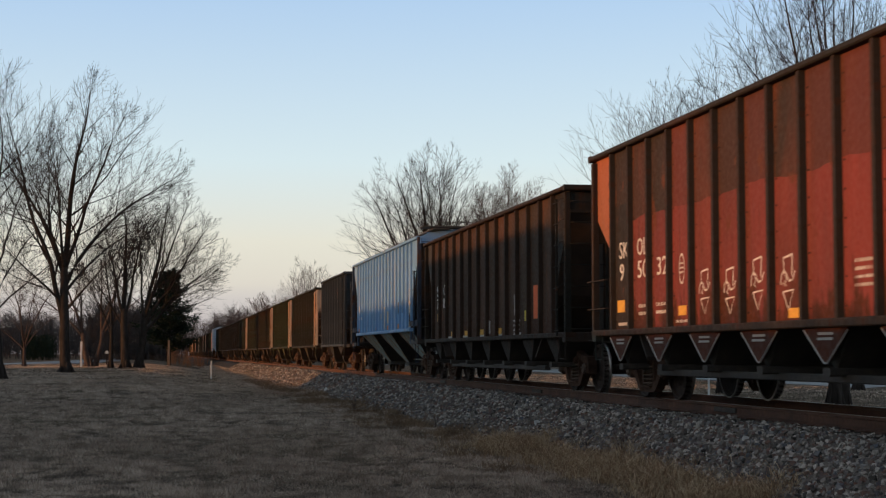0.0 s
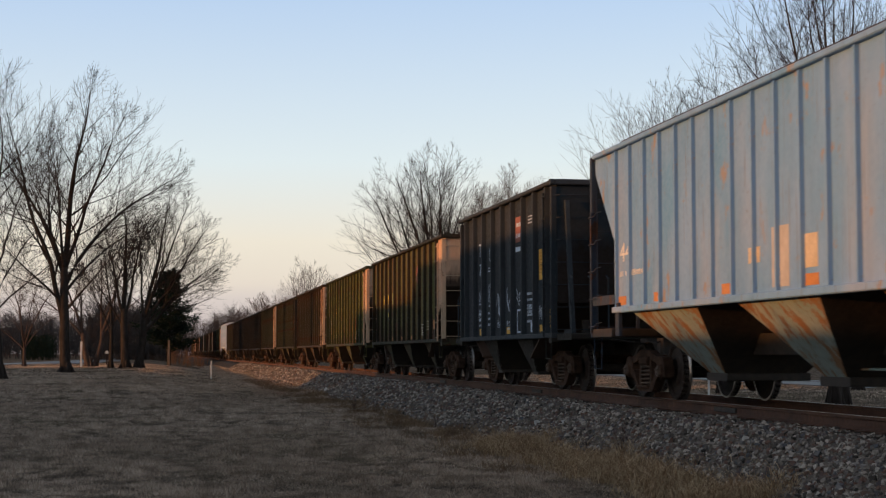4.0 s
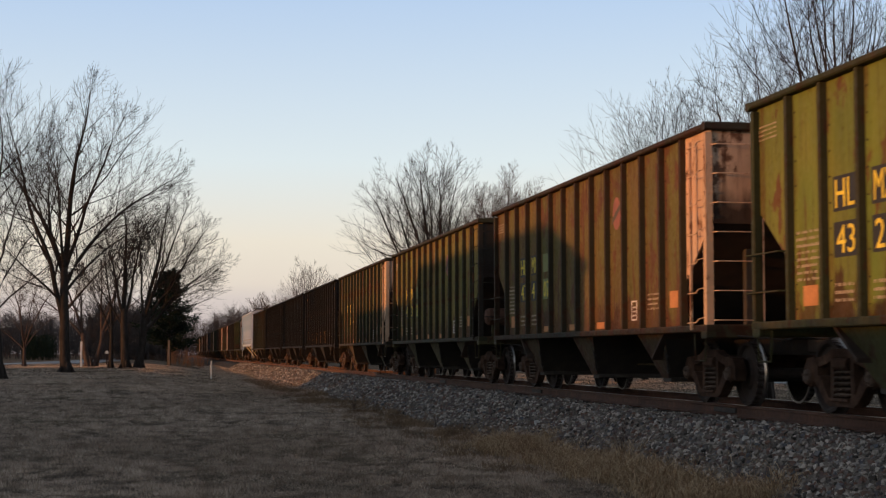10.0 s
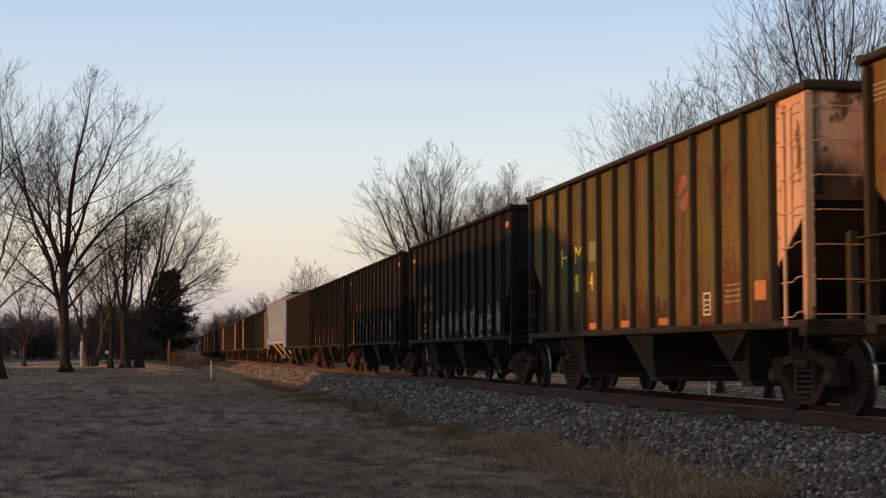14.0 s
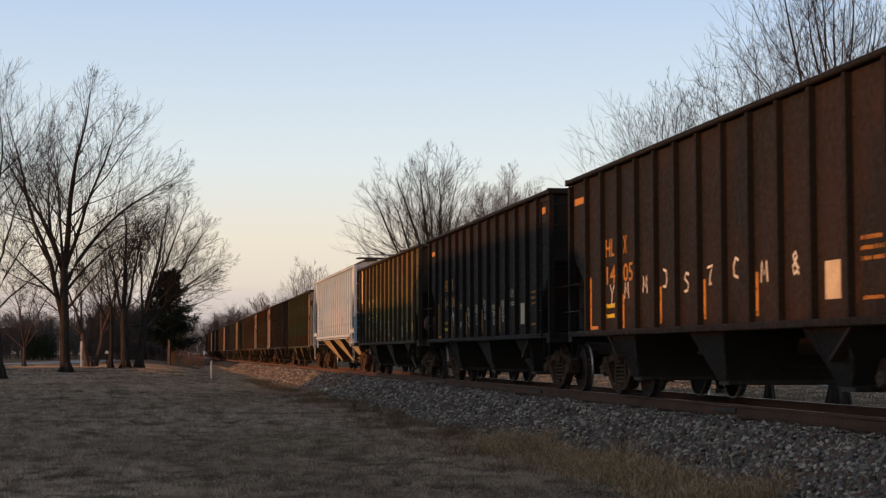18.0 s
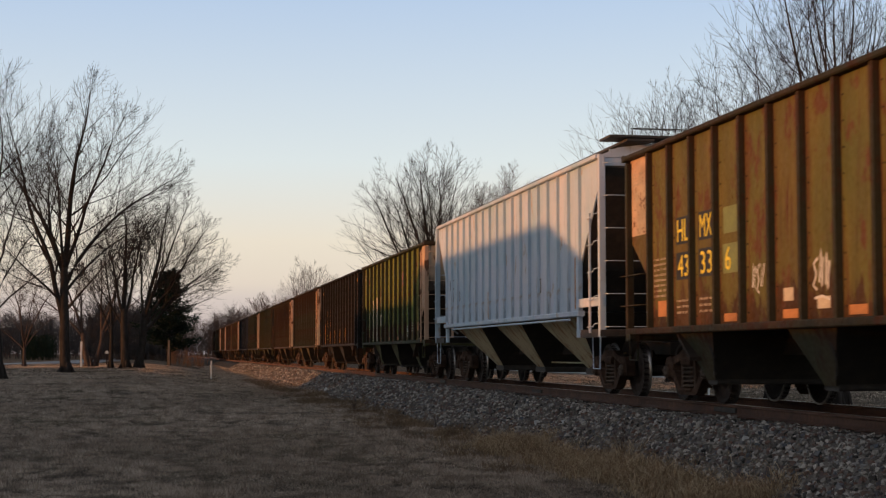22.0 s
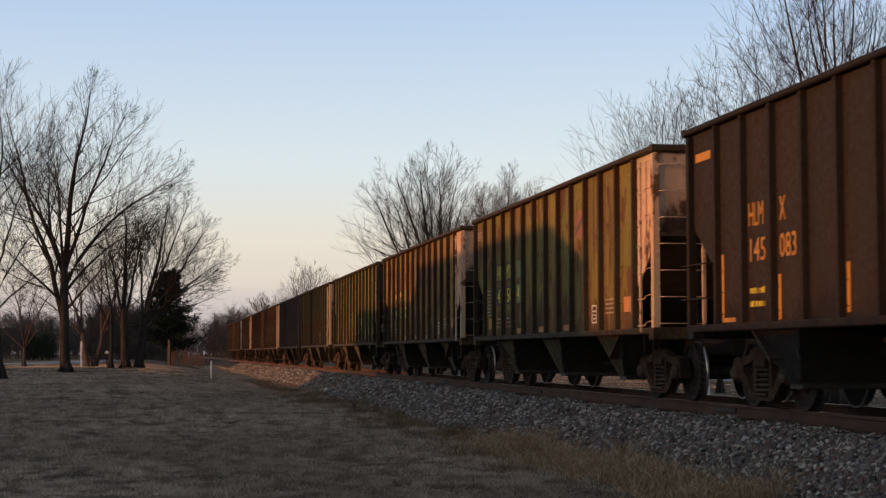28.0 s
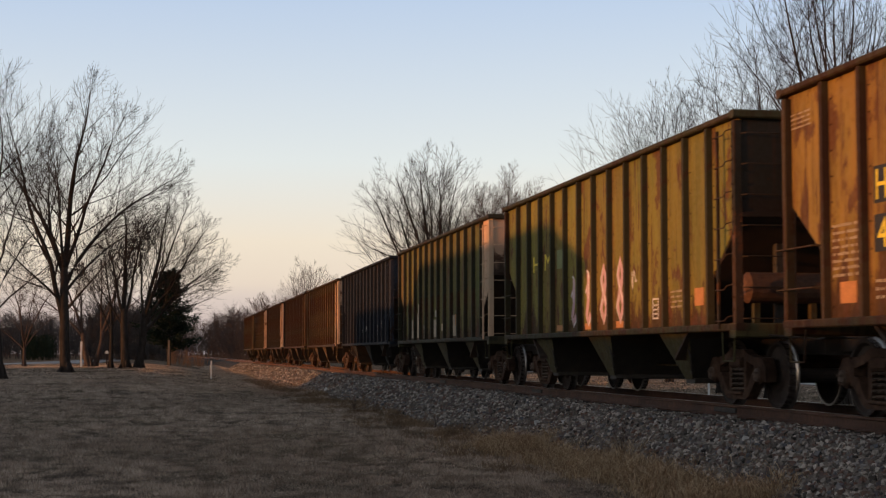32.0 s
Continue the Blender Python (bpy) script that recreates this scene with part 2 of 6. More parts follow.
def ground_mat():
    mat, n, l, b = material("winter_lawn")
    a = noise_node(n, l, 2.6, (1, 0.5, 1), 8, rough=0.65)
    c = noise_node(n, l, 0.22, (1, 0.5, 1), 5, 4)
    f = noise_node(n, l, 22, (1, 0.6, 1), 6, 9)
    col = mix(n, l, ramp(n, l, a, [(0.42, 0.0), (0.60, 1.0)]), (0.060, 0.047, 0.037), (0.19, 0.148, 0.115))
    col = mix(n, l, ramp(n, l, c, [(0.45, 0.0), (0.58, 0.75)]), col, (0.085, 0.068, 0.045))
    col = mix(n, l, ramp(n, l, f, [(0.45, 0.0), (0.75, 0.6)]), col, (0.30, 0.238, 0.185))
    l.new(col, b.inputs["Base Color"])
    b.inputs["Roughness"].default_value = 1.0
    b.inputs["Specular IOR Level"].default_value = 0.0
    bump(n, l, b, f, 0.6, 0.04)
    return mat


LAWN = ground_mat()


def wheel_mat():
    """Rusty cast wheel, polished where the tread meets the rail."""
    mat, n, l, b = material("wheel_steel")
    t = noise_node(n, l, 12, (1, 1, 1), 6)
    co = n.new("ShaderNodeTexCoord")
    flat = n.new("ShaderNodeVectorMath")
    flat.operation = "MULTIPLY"
    flat.inputs[1].default_value = (0, 1, 1)
    l.new(co.outputs["Object"], flat.inputs[0])
    far = n.new("ShaderNodeVectorMath")
    far.operation = "LENGTH"
    l.new(flat.outputs[0], far.inputs[0])
    worn = n.new("ShaderNodeMath")
    worn.operation = "GREATER_THAN"
    worn.inputs[1].default_value = 0.4547
    l.new(far.outputs["Value"], worn.inputs[0])
    col = mix(n, l, ramp(n, l, t, [(0.32, 0.0), (0.68, 1.0)]), (0.018, 0.012, 0.009), (0.042, 0.025, 0.018))
    l.new(mix(n, l, worn.outputs[0], col, (0.42, 0.40, 0.38)), b.inputs["Base Color"])
    l.new(worn.outputs[0], b.inputs["Metallic"])
    l.new(ramp(n, l, worn.outputs[0], [(0.0, 0.85), (1.0, 0.32)]), b.inputs["Roughness"])
    bump(n, l, b, t, 0.3, 0.01)
    return mat


WHEEL = wheel_mat()


# ---- ground ----
def smooth(a, b, t):
    t = min(1.0, max(0.0, (t - a) / (b - a)))
    return t * t * (3 - 2 * t)


def ground_z(x, y):
    """Height of the natural ground under the lawn, the track bed and the road behind it."""
    left = -0.88 + (0.45 * smooth(18, 85, y) + 0.17 * smooth(85, 115, y) + 0.18 * smooth(130, 220, y)) * (1 - smooth(-2, 6, x))
    z = left + (-0.75 - left) * smooth(2.5, 5.5, x)
    z -= 0.10 * math.exp(-((x - 5.2) / 1.2) ** 2)
    if y < 200:
        z += 0.06 * noise.noise((x * 0.25, y * 0.12, 0)) + 0.04 * noise.noise((x * 0.9, y * 0.4, 4)) + 0.06 * noise.noise((x * 0.13, y * 0.3, 7))
    return z


def build_ground():
    s = Shape()
    xs = [-900, -400, -200, -120, -80, -60, -45, -35, -28, -23] + [-20 + 0.8 * i for i in range(51)] + [22, 25, 29, 34, 40, 48, 58, 75, 110, 200, 400, 900]
    ys = [-600, -200, -80, -30, -10, 0] + [4 + 1.0 * i for i in range(60)] + [66 + 3 * i for i in range(40)] + [190, 205, 230, 270, 330, 420, 600, 900, 1500, 2600]
    for y in ys:
        for x in xs:
            s.v.append((x, y, ground_z(x, y)))
    w = len(xs)
    for j in range(len(ys) - 1):
        for i in range(w - 1):
            a = j * w + i
            s.f.append((a, a + 1, a + w + 1, a + w))
    ob = part("ground", s, LAWN, smooth=True)
    tagged(ob, "short dormant brown winter lawn beside the railway", "lawn", kind="structure")


build_ground()
BALLAST = rough_mat("grey_crushed_stone", (0.030, 0.028, 0.026), (0.085, 0.080, 0.075), 13, 0.95, bstr=1.0, bdist=0.05)


def bed_z(dx):
    """Height of the ballast at a distance from the track's centre line."""
    d = abs(dx)
    return -0.22 if d < 1.75 else max(-1.3, -0.22 - (d - 1.75) * 0.52)


def build_bed():
    s = Shape()
    xs = [-3.4 + 0.2 * i for i in range(35)]
    ys = [-20, 0] + [6 + 0.5 * i for i in range(150)] + [82 + 3 * i for i in range(60)] + [300, 400, 600, 900, 1400]
    for y in ys:
        for x in xs:
            jig = 0.05 * noise.noise((x * 1.4, y * 1.4, 3)) + 0.12 * noise.noise((x * 0.3, y * 0.25, 8)) * smooth(1.6, 2.6, abs(x))
            s.v.append((TRACK + x, y, bed_z(x) + jig))
    w = len(xs)
    for j in range(len(ys) - 1):
        for i in range(w - 1):
            a = j * w + i
            s.f.append((a, a + 1, a + w + 1, a + w))
    ob = part("track_bed", s, BALLAST, smooth=True)
    return tagged(ob, "grey crushed stone ballast bank of the railway", "ballast", kind="structure")


bed = build_bed()

RAIL_PROFILE = [(-0.07, -0.172), (0.07, -0.172), (0.07, -0.155), (0.012, -0.13), (0.012, -0.045), (0.037, -0.035), (0.037, -0.008), (0.03, -0.001),
                (-0.03, -0.001), (-0.037, -0.008), (-0.037, -0.035), (-0.012, -0.045), (-0.012, -0.13), (-0.07, -0.155)]


def build_rails():
    for dx in (-0.755, 0.755):
        s = Shape()
        s.prism([(TRACK + dx + u, w) for u, w in RAIL_PROFILE], 1, -20, 1400)
        ob = part("rail", s, RAIL)
        tagged(ob, "rusty brown steel rail on the ballast", "rail", "rails of the track", "structure")
        t = Shape()
        t.box(TRACK + dx - 0.026, TRACK + dx + 0.026, -20, 1400, -0.001, 0.0015)
        part("running_band", t, RAILTOP, ob, "narrow bright wheel-polished band")


build_rails()

# ---- the road behind the track, and the road by the trees ----
def strip(name, pts, width, mat, label, category, lift=0.03):
    s = Shape()
    for i, (x, y) in enumerate(pts):
        a, b = pts[max(i - 1, 0)], pts[min(i + 1, len(pts) - 1)]
        d = Vector((b[0] - a[0], b[1] - a[1], 0)).normalized()
        side = Vector((d.y, -d.x, 0)) * width / 2
        for q in (-1, 1):
            px, py = x + side.x * q, y + side.y * q
            for up in (0, 1):
                s.v.append((px, py, ground_z(px, py) - 0.3 + up * (0.3 + lift)))
    for i in range(len(pts) - 1):
        a = 4 * i
        s.f += [(a + 1, a + 5, a + 7, a + 3), (a, a + 4, a + 5, a + 1), (a + 2, a + 3, a + 7, a + 6)]
    ob = part(name, s, mat)
    return tagged(ob, label, category, kind="structure")


strip("road", [(33.0, -20 + 4 * i) for i in range(60)] + [(33.0, 300), (33.0, 420)], 6.5, ASPHALT, "grey asphalt road running along behind the railway", "road")
strip("side_road", [(-60, 112), (-40, 117), (-22, 126), (-14, 139), (-10, 160), (-8, 185), (-6.5, 215), (-6, 260)], 6.5, ASPHALT, "narrow grey asphalt road behind the lawn trees", "road")


# ---- trees ----
def bough(s, rng, p, way, goal, length, r, level, kids, lift, thin):
    """One tapering branch that bends from its first direction to its last, with side branches that shorten towards its tip."""
    n = (10, 7, 5, 4)[level]
    pts, wander, d = [p], Vector((0, 0, 0)), way
    for i in range(n):
        t = i / n
        wander = wander * 0.6 + Vector((rng.gauss(0, 1), rng.gauss(0, 1), rng.gauss(0, 0.7))) * (0.07, 0.10, 0.13, 0.14)[level]
        d = (way * (1 - t) + goal * t + wander).normalized()
        pts.append(pts[-1] + d * (length / n))
    tip = max(r * 0.10, thin * 0.5)
    s.tube(pts, r, (8, 5, 3, 3)[level], tip, caps=False)
    if level >= len(kids):
        return
    count = kids[level] + rng.choice((-1, 0, 0, 1))
    turn = rng.uniform(0, 6.283)
    for k in range(count):
        t = 0.16 + 0.82 * (k + rng.uniform(0.0, 1.0)) / count
        i = min(int(t * n), n - 1)
        q = pts[i].lerp(pts[i + 1], t * n - i)
        along = (pts[i + 1] - pts[i]).normalized()
        side = along.orthogonal().normalized()
        side.rotate(Matrix.Rotation(turn + k * 2.4 + rng.uniform(-0.5, 0.5), 3, along))
        lean = radians(rng.uniform(26, 52) * (0.75 if t > 0.8 else 1.0))
        w = (along * math.cos(lean) + side * math.sin(lean)).normalized()
        to = (w * 0.75 + along * 0.25 + Vector((0, 0, lift * rng.uniform(0.3, 1.4)))).normalized()
        rr = max((r + (tip - r) * t) * rng.uniform(0.32, 0.52), thin)
        bough(s, rng, q, w, to, length * (0.60 * (1 - t) + (0.16, 0.18, 0.22, 0.22)[level]) * rng.uniform(0.6, 1.2), rr, level + 1, kids, lift, thin)


def heading(lean, turn):
    a, b = radians(lean), radians(turn)
    return Vector((math.sin(a) * math.cos(b), math.sin(a) * math.sin(b), math.cos(a)))


def bare_tree(x, y, trunks, seed, mat, label, group="", kids=(10, 7, 4), lift=0.35):
    """A leafless tree. Each trunk: (east, north) of its foot, its lean and turn, length, radius, and its limbs:
    (height on the trunk, lean at its root, lean at its tip, turn round the trunk, length, radius)."""
    rng = random.Random(seed)
    thin = 0.0038 + 0.000042 * y
    tree = thing("tree", pose(x, y, ground_z(x, y) - 0.05), label, "tree", group)
    trunk, crown = Shape(), Shape()
    for (ex, ny), lean, turn, tall, r, limbs in trunks:
        foot = Vector((ex, ny, 0))
        up, later = heading(lean, turn), heading(lean * 0.6, turn)
        axis = [foot - Vector((0, 0, 0.3))]
        for i in range(7):
            t = i / 6
            axis.append(foot + (up * (1 - t) + later * t) * tall * t + Vector((rng.gauss(0, 0.03), rng.gauss(0, 0.03), 0)) * (tall * 0.2 * t))
        trunk.tube(axis, r * 1.12, 10, r * 0.72)
        # the root flare
        for k in range(5):
            a = k * 1.257 + rng.uniform(-0.3, 0.3)
            out = Vector((math.cos(a), math.sin(a), 0))
            trunk.tube([foot + out * r * 2.1 - Vector((0, 0, 0.2)), foot + out * r * 1.35 + Vector((0, 0, 0.12)), foot + out * r * 0.55 + Vector((0, 0, 0.75))], r * 0.42, 6, r * 0.25)
        for z, l0, l1, az, length, rad in limbs:
            t = min(z / tall, 0.999) * 6
            i = int(t)
            q = axis[1 + i].lerp(axis[2 + i], t - i)
            bough(crown, rng, q, heading(l0, az), heading(l1, az + rng.uniform(-12, 12)), length, rad, 0, kids, lift, thin)
    part("trunk", trunk, mat, tree, smooth=True)
    part("crown", crown, mat, tree, "bare twiggy branches", smooth=True)
    return tree


def fan(seed, n, tall, base, spread, r, lean=(2, 26), middle=0.0):
    """Limbs that rise side by side from one stool; middle: how far the fan as a whole tips east."""
    rng = random.Random(seed)
    rows = []
    for i in range(n):
        k = (i + 0.5) / n * 2 - 1
        a = abs(k) * (lean[1] - lean[0]) + lean[0]
        az = (0 if k > 0 else 180) + rng.uniform(-spread, spread)
        rows.append((base * rng.uniform(0.5, 1.0), max(0.0, a * 0.8 + (middle if k > 0 else -middle)), max(0.0, a * 1.05 + (middle if k > 0 else -middle)), az, (tall - base * 0.7) * rng.uniform(0.84, 1.0) * (1 - 0.10 * abs(k)), r * rng.uniform(0.45, 0.8)))
    return rows


LAWN_TREES, BACK_TREES = "trees on the lawn", "trees behind the railway"
bare_tree(-5.45, 95, [((0, 0), 3, 170, 6.2, 0.31, [(2.4, 9, 13, 178, 13.4, 0.17), (6.1, 5, 9, 20, 11.2, 0.19), (5.6, 24, 36, 172, 9.6, 0.12), (4.9, 26, 56, 4, 9.6, 0.14), (5.9, 18, 26, -15, 9.8, 0.13),
    (5.8, 24, 34, 95, 9.5, 0.11), (4.0, 46, 60, 205, 6.2, 0.08), (3.5, 40, 56, -30, 6.6, 0.08), (6.0, 30, 44, 140, 8.0, 0.10), (6.0, 28, 40, 265, 9.0, 0.10), (4.6, 42, 66, 10, 7.5, 0.09)])],
    3, BARK, "tall bare tree with a forked trunk on the lawn", LAWN_TREES, (13, 9, 5))
bare_tree(-2.2, 112, [((-0.2, 0), 3, 180, 4.2, 0.30, [(4.1, 4, 8, 170, 8.2, 0.15), (3.6, 16, 24, 185, 7.6, 0.11), (3.2, 12, 16, 20, 8.0, 0.12), (2.8, 30, 42, 165, 5.6, 0.07), (3.9, 22, 34, 80, 7, 0.09)]),
    ((0.7, 0.3), 9, 10, 3.6, 0.29, [(3.5, 10, 14, 5, 8.8, 0.15), (3.0, 26, 44, 0, 8.4, 0.13), (2.4, 34, 64, -4, 7.8, 0.11), (3.4, 18, 28, 12, 8.8, 0.12), (3.2, 4, 6, 160, 7.6, 0.10), (2.9, 40, 70, 10, 6.4, 0.08), (3.3, 24, 34, -70, 7, 0.09)]),
    ((-1.2, 0.4), 1, 0, 3.0, 0.16, [(2.9, 4, 8, 170, 6.6, 0.09), (2.4, 22, 34, 190, 5.0, 0.06), (2.6, 14, 20, 20, 6.2, 0.06)])],
    8, BARK, "bare tree of several stems on the lawn", LAWN_TREES, (12, 8, 5))
bare_tree(-5.2, 122, [((-0.1, 0), 16, 178, 2.6, 0.24, [(2.5, 20, 34, 175, 6.6, 0.12), (2.2, 38, 64, 180, 6.0, 0.09), (2.4, 8, 14, 150, 6.5, 0.10)]), ((0.3, 0.1), 20, 5, 2.8, 0.22, [(2.7, 18, 30, 0, 6.6, 0.12), (2.3, 36, 60, 5, 5.8, 0.09), (2.5, 4, 10, 120, 6.6, 0.10)])],
    31, BARK_FAR, "smaller bare tree with crooked stems on the lawn", LAWN_TREES, (10, 6, 4))
bare_tree(-7.4, 77, [((0, 0), 6, 180, 6.0, 0.21, [(5.9, 12, 15, 175, 10.6, 0.14), (5.4, 4, 8, 10, 5.0, 0.06), (3.9, 28, 40, 0, 5.0, 0.05), (4.8, 20, 26, -20, 6.0, 0.06), (5.0, 26, 38, 180, 8.0, 0.09), (3.2, 42, 58, 8, 4.6, 0.05), (5.8, 18, 26, 90, 9.0, 0.09)])],
    21, BARK, "tall slender bare tree at the lawn's edge", LAWN_TREES, (12, 8, 4))
bare_tree(-10.2, 124, [((0, 0), 2, 0, 1.6, 0.14, [(1.5, 12, 30, 160, 6.4, 0.08), (1.3, 36, 74, 175, 5.6, 0.06), (1.4, 34, 72, 5, 5.6, 0.06), (1.5, 16, 40, 15, 6.2, 0.08), (1.4, 20, 50, 90, 6, 0.06), (1.4, 20, 50, 270, 6, 0.06)])],
    77, BARK_FAR, "low bare reddish-twigged tree with arching branches beyond the lawn", LAWN_TREES, (9, 6, 4), 0.15)
bare_tree(18.2, 41, [((0, 0), 1, 0, 4.0, 0.18, fan(5, 5, 12.6, 4.0, 60, 0.13, (1, 16)))], 5, BARK, "tall bare tree on the verge behind the railway", BACK_TREES, (10, 6, 3), 0.5)
bare_tree(19.6, 43.5, [((0, 0), 1, 0, 4.5, 0.16, fan(6, 4, 13.6, 4.5, 60, 0.13, (1, 14)))], 25, BARK, "bare tree of close upright stems behind the railway", BACK_TREES, (9, 6, 3), 0.5)
bare_tree(20.9, 57.5, [((0, 0), 0, 0, 4.5, 0.12, fan(52, 4, 12.8, 4.5, 60, 0.12, (1, 15)))], 52, BARK, "bare tree with upright twigs beside the road", BACK_TREES, (12, 7, 4), 0.6)
bare_tree(26.0, 79, [((0, 0), 0, 0, 6.0, 0.15, fan(57, 5, 15.4, 6.0, 60, 0.14, (2, 16)))], 57, BARK, "slender bare tree beside the road", BACK_TREES, (11, 7, 4), 0.6)
bare_tree(26.2, 84, [((0, 0), 0, 0, 5.0, 0.13, fan(58, 4, 13.4, 5.0, 60, 0.12, (3, 16)))], 58, BARK, "small bare tree with thin twigs beside the road", BACK_TREES, (8, 5, 4), 0.5)
bare_tree(19.9, 50, [((0, 0), 1, 0, 4.0, 0.13, fan(71, 5, 12.7, 4.0, 60, 0.12, (1, 17)))], 71, BARK, "bare tree on the verge beside the road", BACK_TREES, (10, 6, 3), 0.5)
bare_tree(28.3, 61.4, [((0, 0), 1, 0, 5.0, 0.18, fan(61, 5, 17.5, 5.0, 60, 0.15, (1, 16)))], 61, BARK, "tall bare tree at the road's edge", BACK_TREES, (9, 6, 3), 0.5)
bare_tree(19.0, 110, [((0, 0), 2, 180, 2.8, 0.34, fan(12, 11, 15.6, 3.2, 45, 0.30, (2, 28)))], 12, BARK, "wide bare tree of many stems behind the railway", BACK_TREES, (12, 8, 4), 0.4)
bare_tree(29.8, 138, [((0, 0), 0, 0, 4.5, 0.32, fan(13, 11, 16.6, 4.5, 60, 0.2, (2, 30)))], 13, BARK_FAR, "bare brown-twigged tree across the road", BACK_TREES, (13, 9, 5), 0.4)
bare_tree(38.7, 177, [((0, 0), 0, 0, 5.0, 0.32, fan(15, 8, 19.5, 5.0, 80, 0.2, (2, 34)))], 15, BARK_FAR, "bare reddish-twigged tree far across the road", BACK_TREES, (10, 7, 4), 0.4)
bare_tree(23.0, 250, [((0, 0), 0, 0, 4.0, 0.3, fan(18, 8, 15.2, 4.0, 80, 0.22, (3, 28)))], 18, BARK_FAR, "bare tree far along the railway", BACK_TREES, (10, 6, 4), 0.4)
bare_tree(20.5, 300, [((0, 0), 0, 0, 3.5, 0.3, fan(19, 8, 13.0, 3.5, 80, 0.22, (3, 30)))], 19, BARK_FAR, "smaller bare tree far along the railway", BACK_TREES, (10, 6, 4), 0.4)


def evergreen(x, y, height, width, seed):
    """A dark juniper: a trunk with drooping sprays of foliage, ragged outline."""
    rng = random.Random(seed)
    tree = thing("evergreen_tree", pose(x, y, ground_z(x, y) - 0.05), "dark ragged evergreen tree behind the lawn trees", "tree", LAWN_TREES)
    t, c = Shape(), Shape()
    t.tube([(0, 0, -0.2), (0.05, 0, height * 0.4), (-0.03, 0.05, height * 0.93)], 0.19, 8, 0.03)
    part("trunk", t, BARK, tree, smooth=True)
    for i in range(170):
        k = rng.random() ** 0.85
        z = height * (0.20 + 0.76 * k)
        reach = width * 0.5 * (1 - k) ** 0.6 * rng.uniform(0.35, 1.2) + 0.3
        a = rng.uniform(0, 6.283)
        tip = Vector((math.cos(a) * reach, math.sin(a) * reach, z + rng.uniform(-0.1, 0.5)))
        root = Vector((0, 0, z - reach * 0.25))
        c.tube([root, root.lerp(tip, 0.5) + Vector((0, 0, 0.1)), tip], 0.03, 3, 0.01, caps=False)
        for j in range(70):
            q = root.lerp(tip, rng.uniform(0.2, 1.05)) + Vector((rng.gauss(0, 0.20), rng.gauss(0, 0.20), rng.gauss(0, 0.15)))
            d = Vector((math.cos(a) + rng.gauss(0, 0.6), math.sin(a) + rng.gauss(0, 0.6), rng.uniform(-0.2, 0.9))).normalized() * rng.uniform(0.14, 0.38)
            s = d.orthogonal().normalized() * rng.uniform(0.05, 0.11)
            c.add([q - s, q + s, q + d], [(0, 1, 2)])
    part("crown", c, NEEDLES, tree, "dense dark green foliage")


evergreen(0.75, 150, 8.9, 6.0, 4)


def woods(name, spots, seed, mat, label, height, twigs):
    """A far belt of bare scrub in one mesh: many thin upright stems with side twigs."""
    rng = random.Random(seed)
    s = Shape()
    for x0, x1, y0, y1, count in spots:
        for i in range(count):
            x, y = rng.uniform(x0, x1), rng.uniform(y0, y1)
            h = height * rng.uniform(0.55, 1.0)
            z = ground_z(x, y) - 0.1
            lean = Vector((rng.gauss(0, 0.12), rng.gauss(0, 0.1), 1)).normalized()
            foot = Vector((x, y, z))
            s.tube([foot, foot + lean * h * 0.5, foot + lean * h], 0.01 * h, 3, 0.002 * h, caps=False)
            for j in range(twigs):
                k = rng.uniform(0.12, 0.95)
                q = foot + lean * h * k
                a = rng.uniform(0, 6.283)
                d = Vector((math.cos(a), math.sin(a), rng.uniform(0.4, 1.6))).normalized() * h * rng.uniform(0.12, 0.34)
                e = d.orthogonal().normalized() * h * 0.0035
                s.add([q - e, q + e, q + d], [(0, 1, 2)])
    ob = part(name, s, mat)
    return tagged(ob, label, "woods", kind="stuff")


woods("far_woods", [(-60, 80, 470, 560, 760), (14, 24, 330, 470, 130), (24, 40, 300, 460, 170)], 5, BARK_FAR, "hazy belt of bare far woods closing the railway's view", 13.0, 90)
woods("scrub", [(-60, -10, 235, 330, 420), (-10, 3, 210, 300, 160), (-9, 2, 205, 228, 220)], 6, SCRUB, "dark leafless scrub beyond the side road", 8.0, 110)
woods("dark_bushes", [(-16.8, -13.2, 198, 212, 90), (-40, -30, 205, 225, 90)], 16, NEEDLES, "low dark bushes along the side road", 3.4, 170)
woods("dry_brush", [(1.0, 4.6, 146, 196, 80)], 7, rough_mat("rusty_dry_brush", (0.17, 0.085, 0.045), (0.24, 0.13, 0.07), 4, 0.95), "low rusty brown dry brush beside the track", 2.1, 34)


def hedge(name, x, y0, y1, height, seed, label):
    """An unseen clipped leafy hedge, added to block the low sun."""
    rng = random.Random(seed)
    ob = thing(name, pose(x, 0, 0), label, "hedge", "hedges of the garden")
    s, core = Shape(), Shape()
    z0 = -0.95
    core.box(-0.45, 0.45, y0, y1, z0, z0 + height - 0.15)
    for i in range(int((y1 - y0) * height * 55)):
        q = Vector((rng.choice((-1, 1)) * rng.uniform(0.3, 0.62), rng.uniform(y0, y1), z0 + height * rng.random() ** 0.7))
        d = Vector((rng.gauss(0, 1), rng.gauss(0, 1), rng.uniform(0, 1.2))).normalized() * rng.uniform(0.1, 0.26)
        e = d.orthogonal().normalized() * 0.05
        s.add([q - e, q + d * 0.5 + e, q + d, q + d * 0.5 - e], [(0, 1, 2, 3)])
    part("foliage", s, NEEDLES, ob)
    part("stems", core, SCRUB, ob)


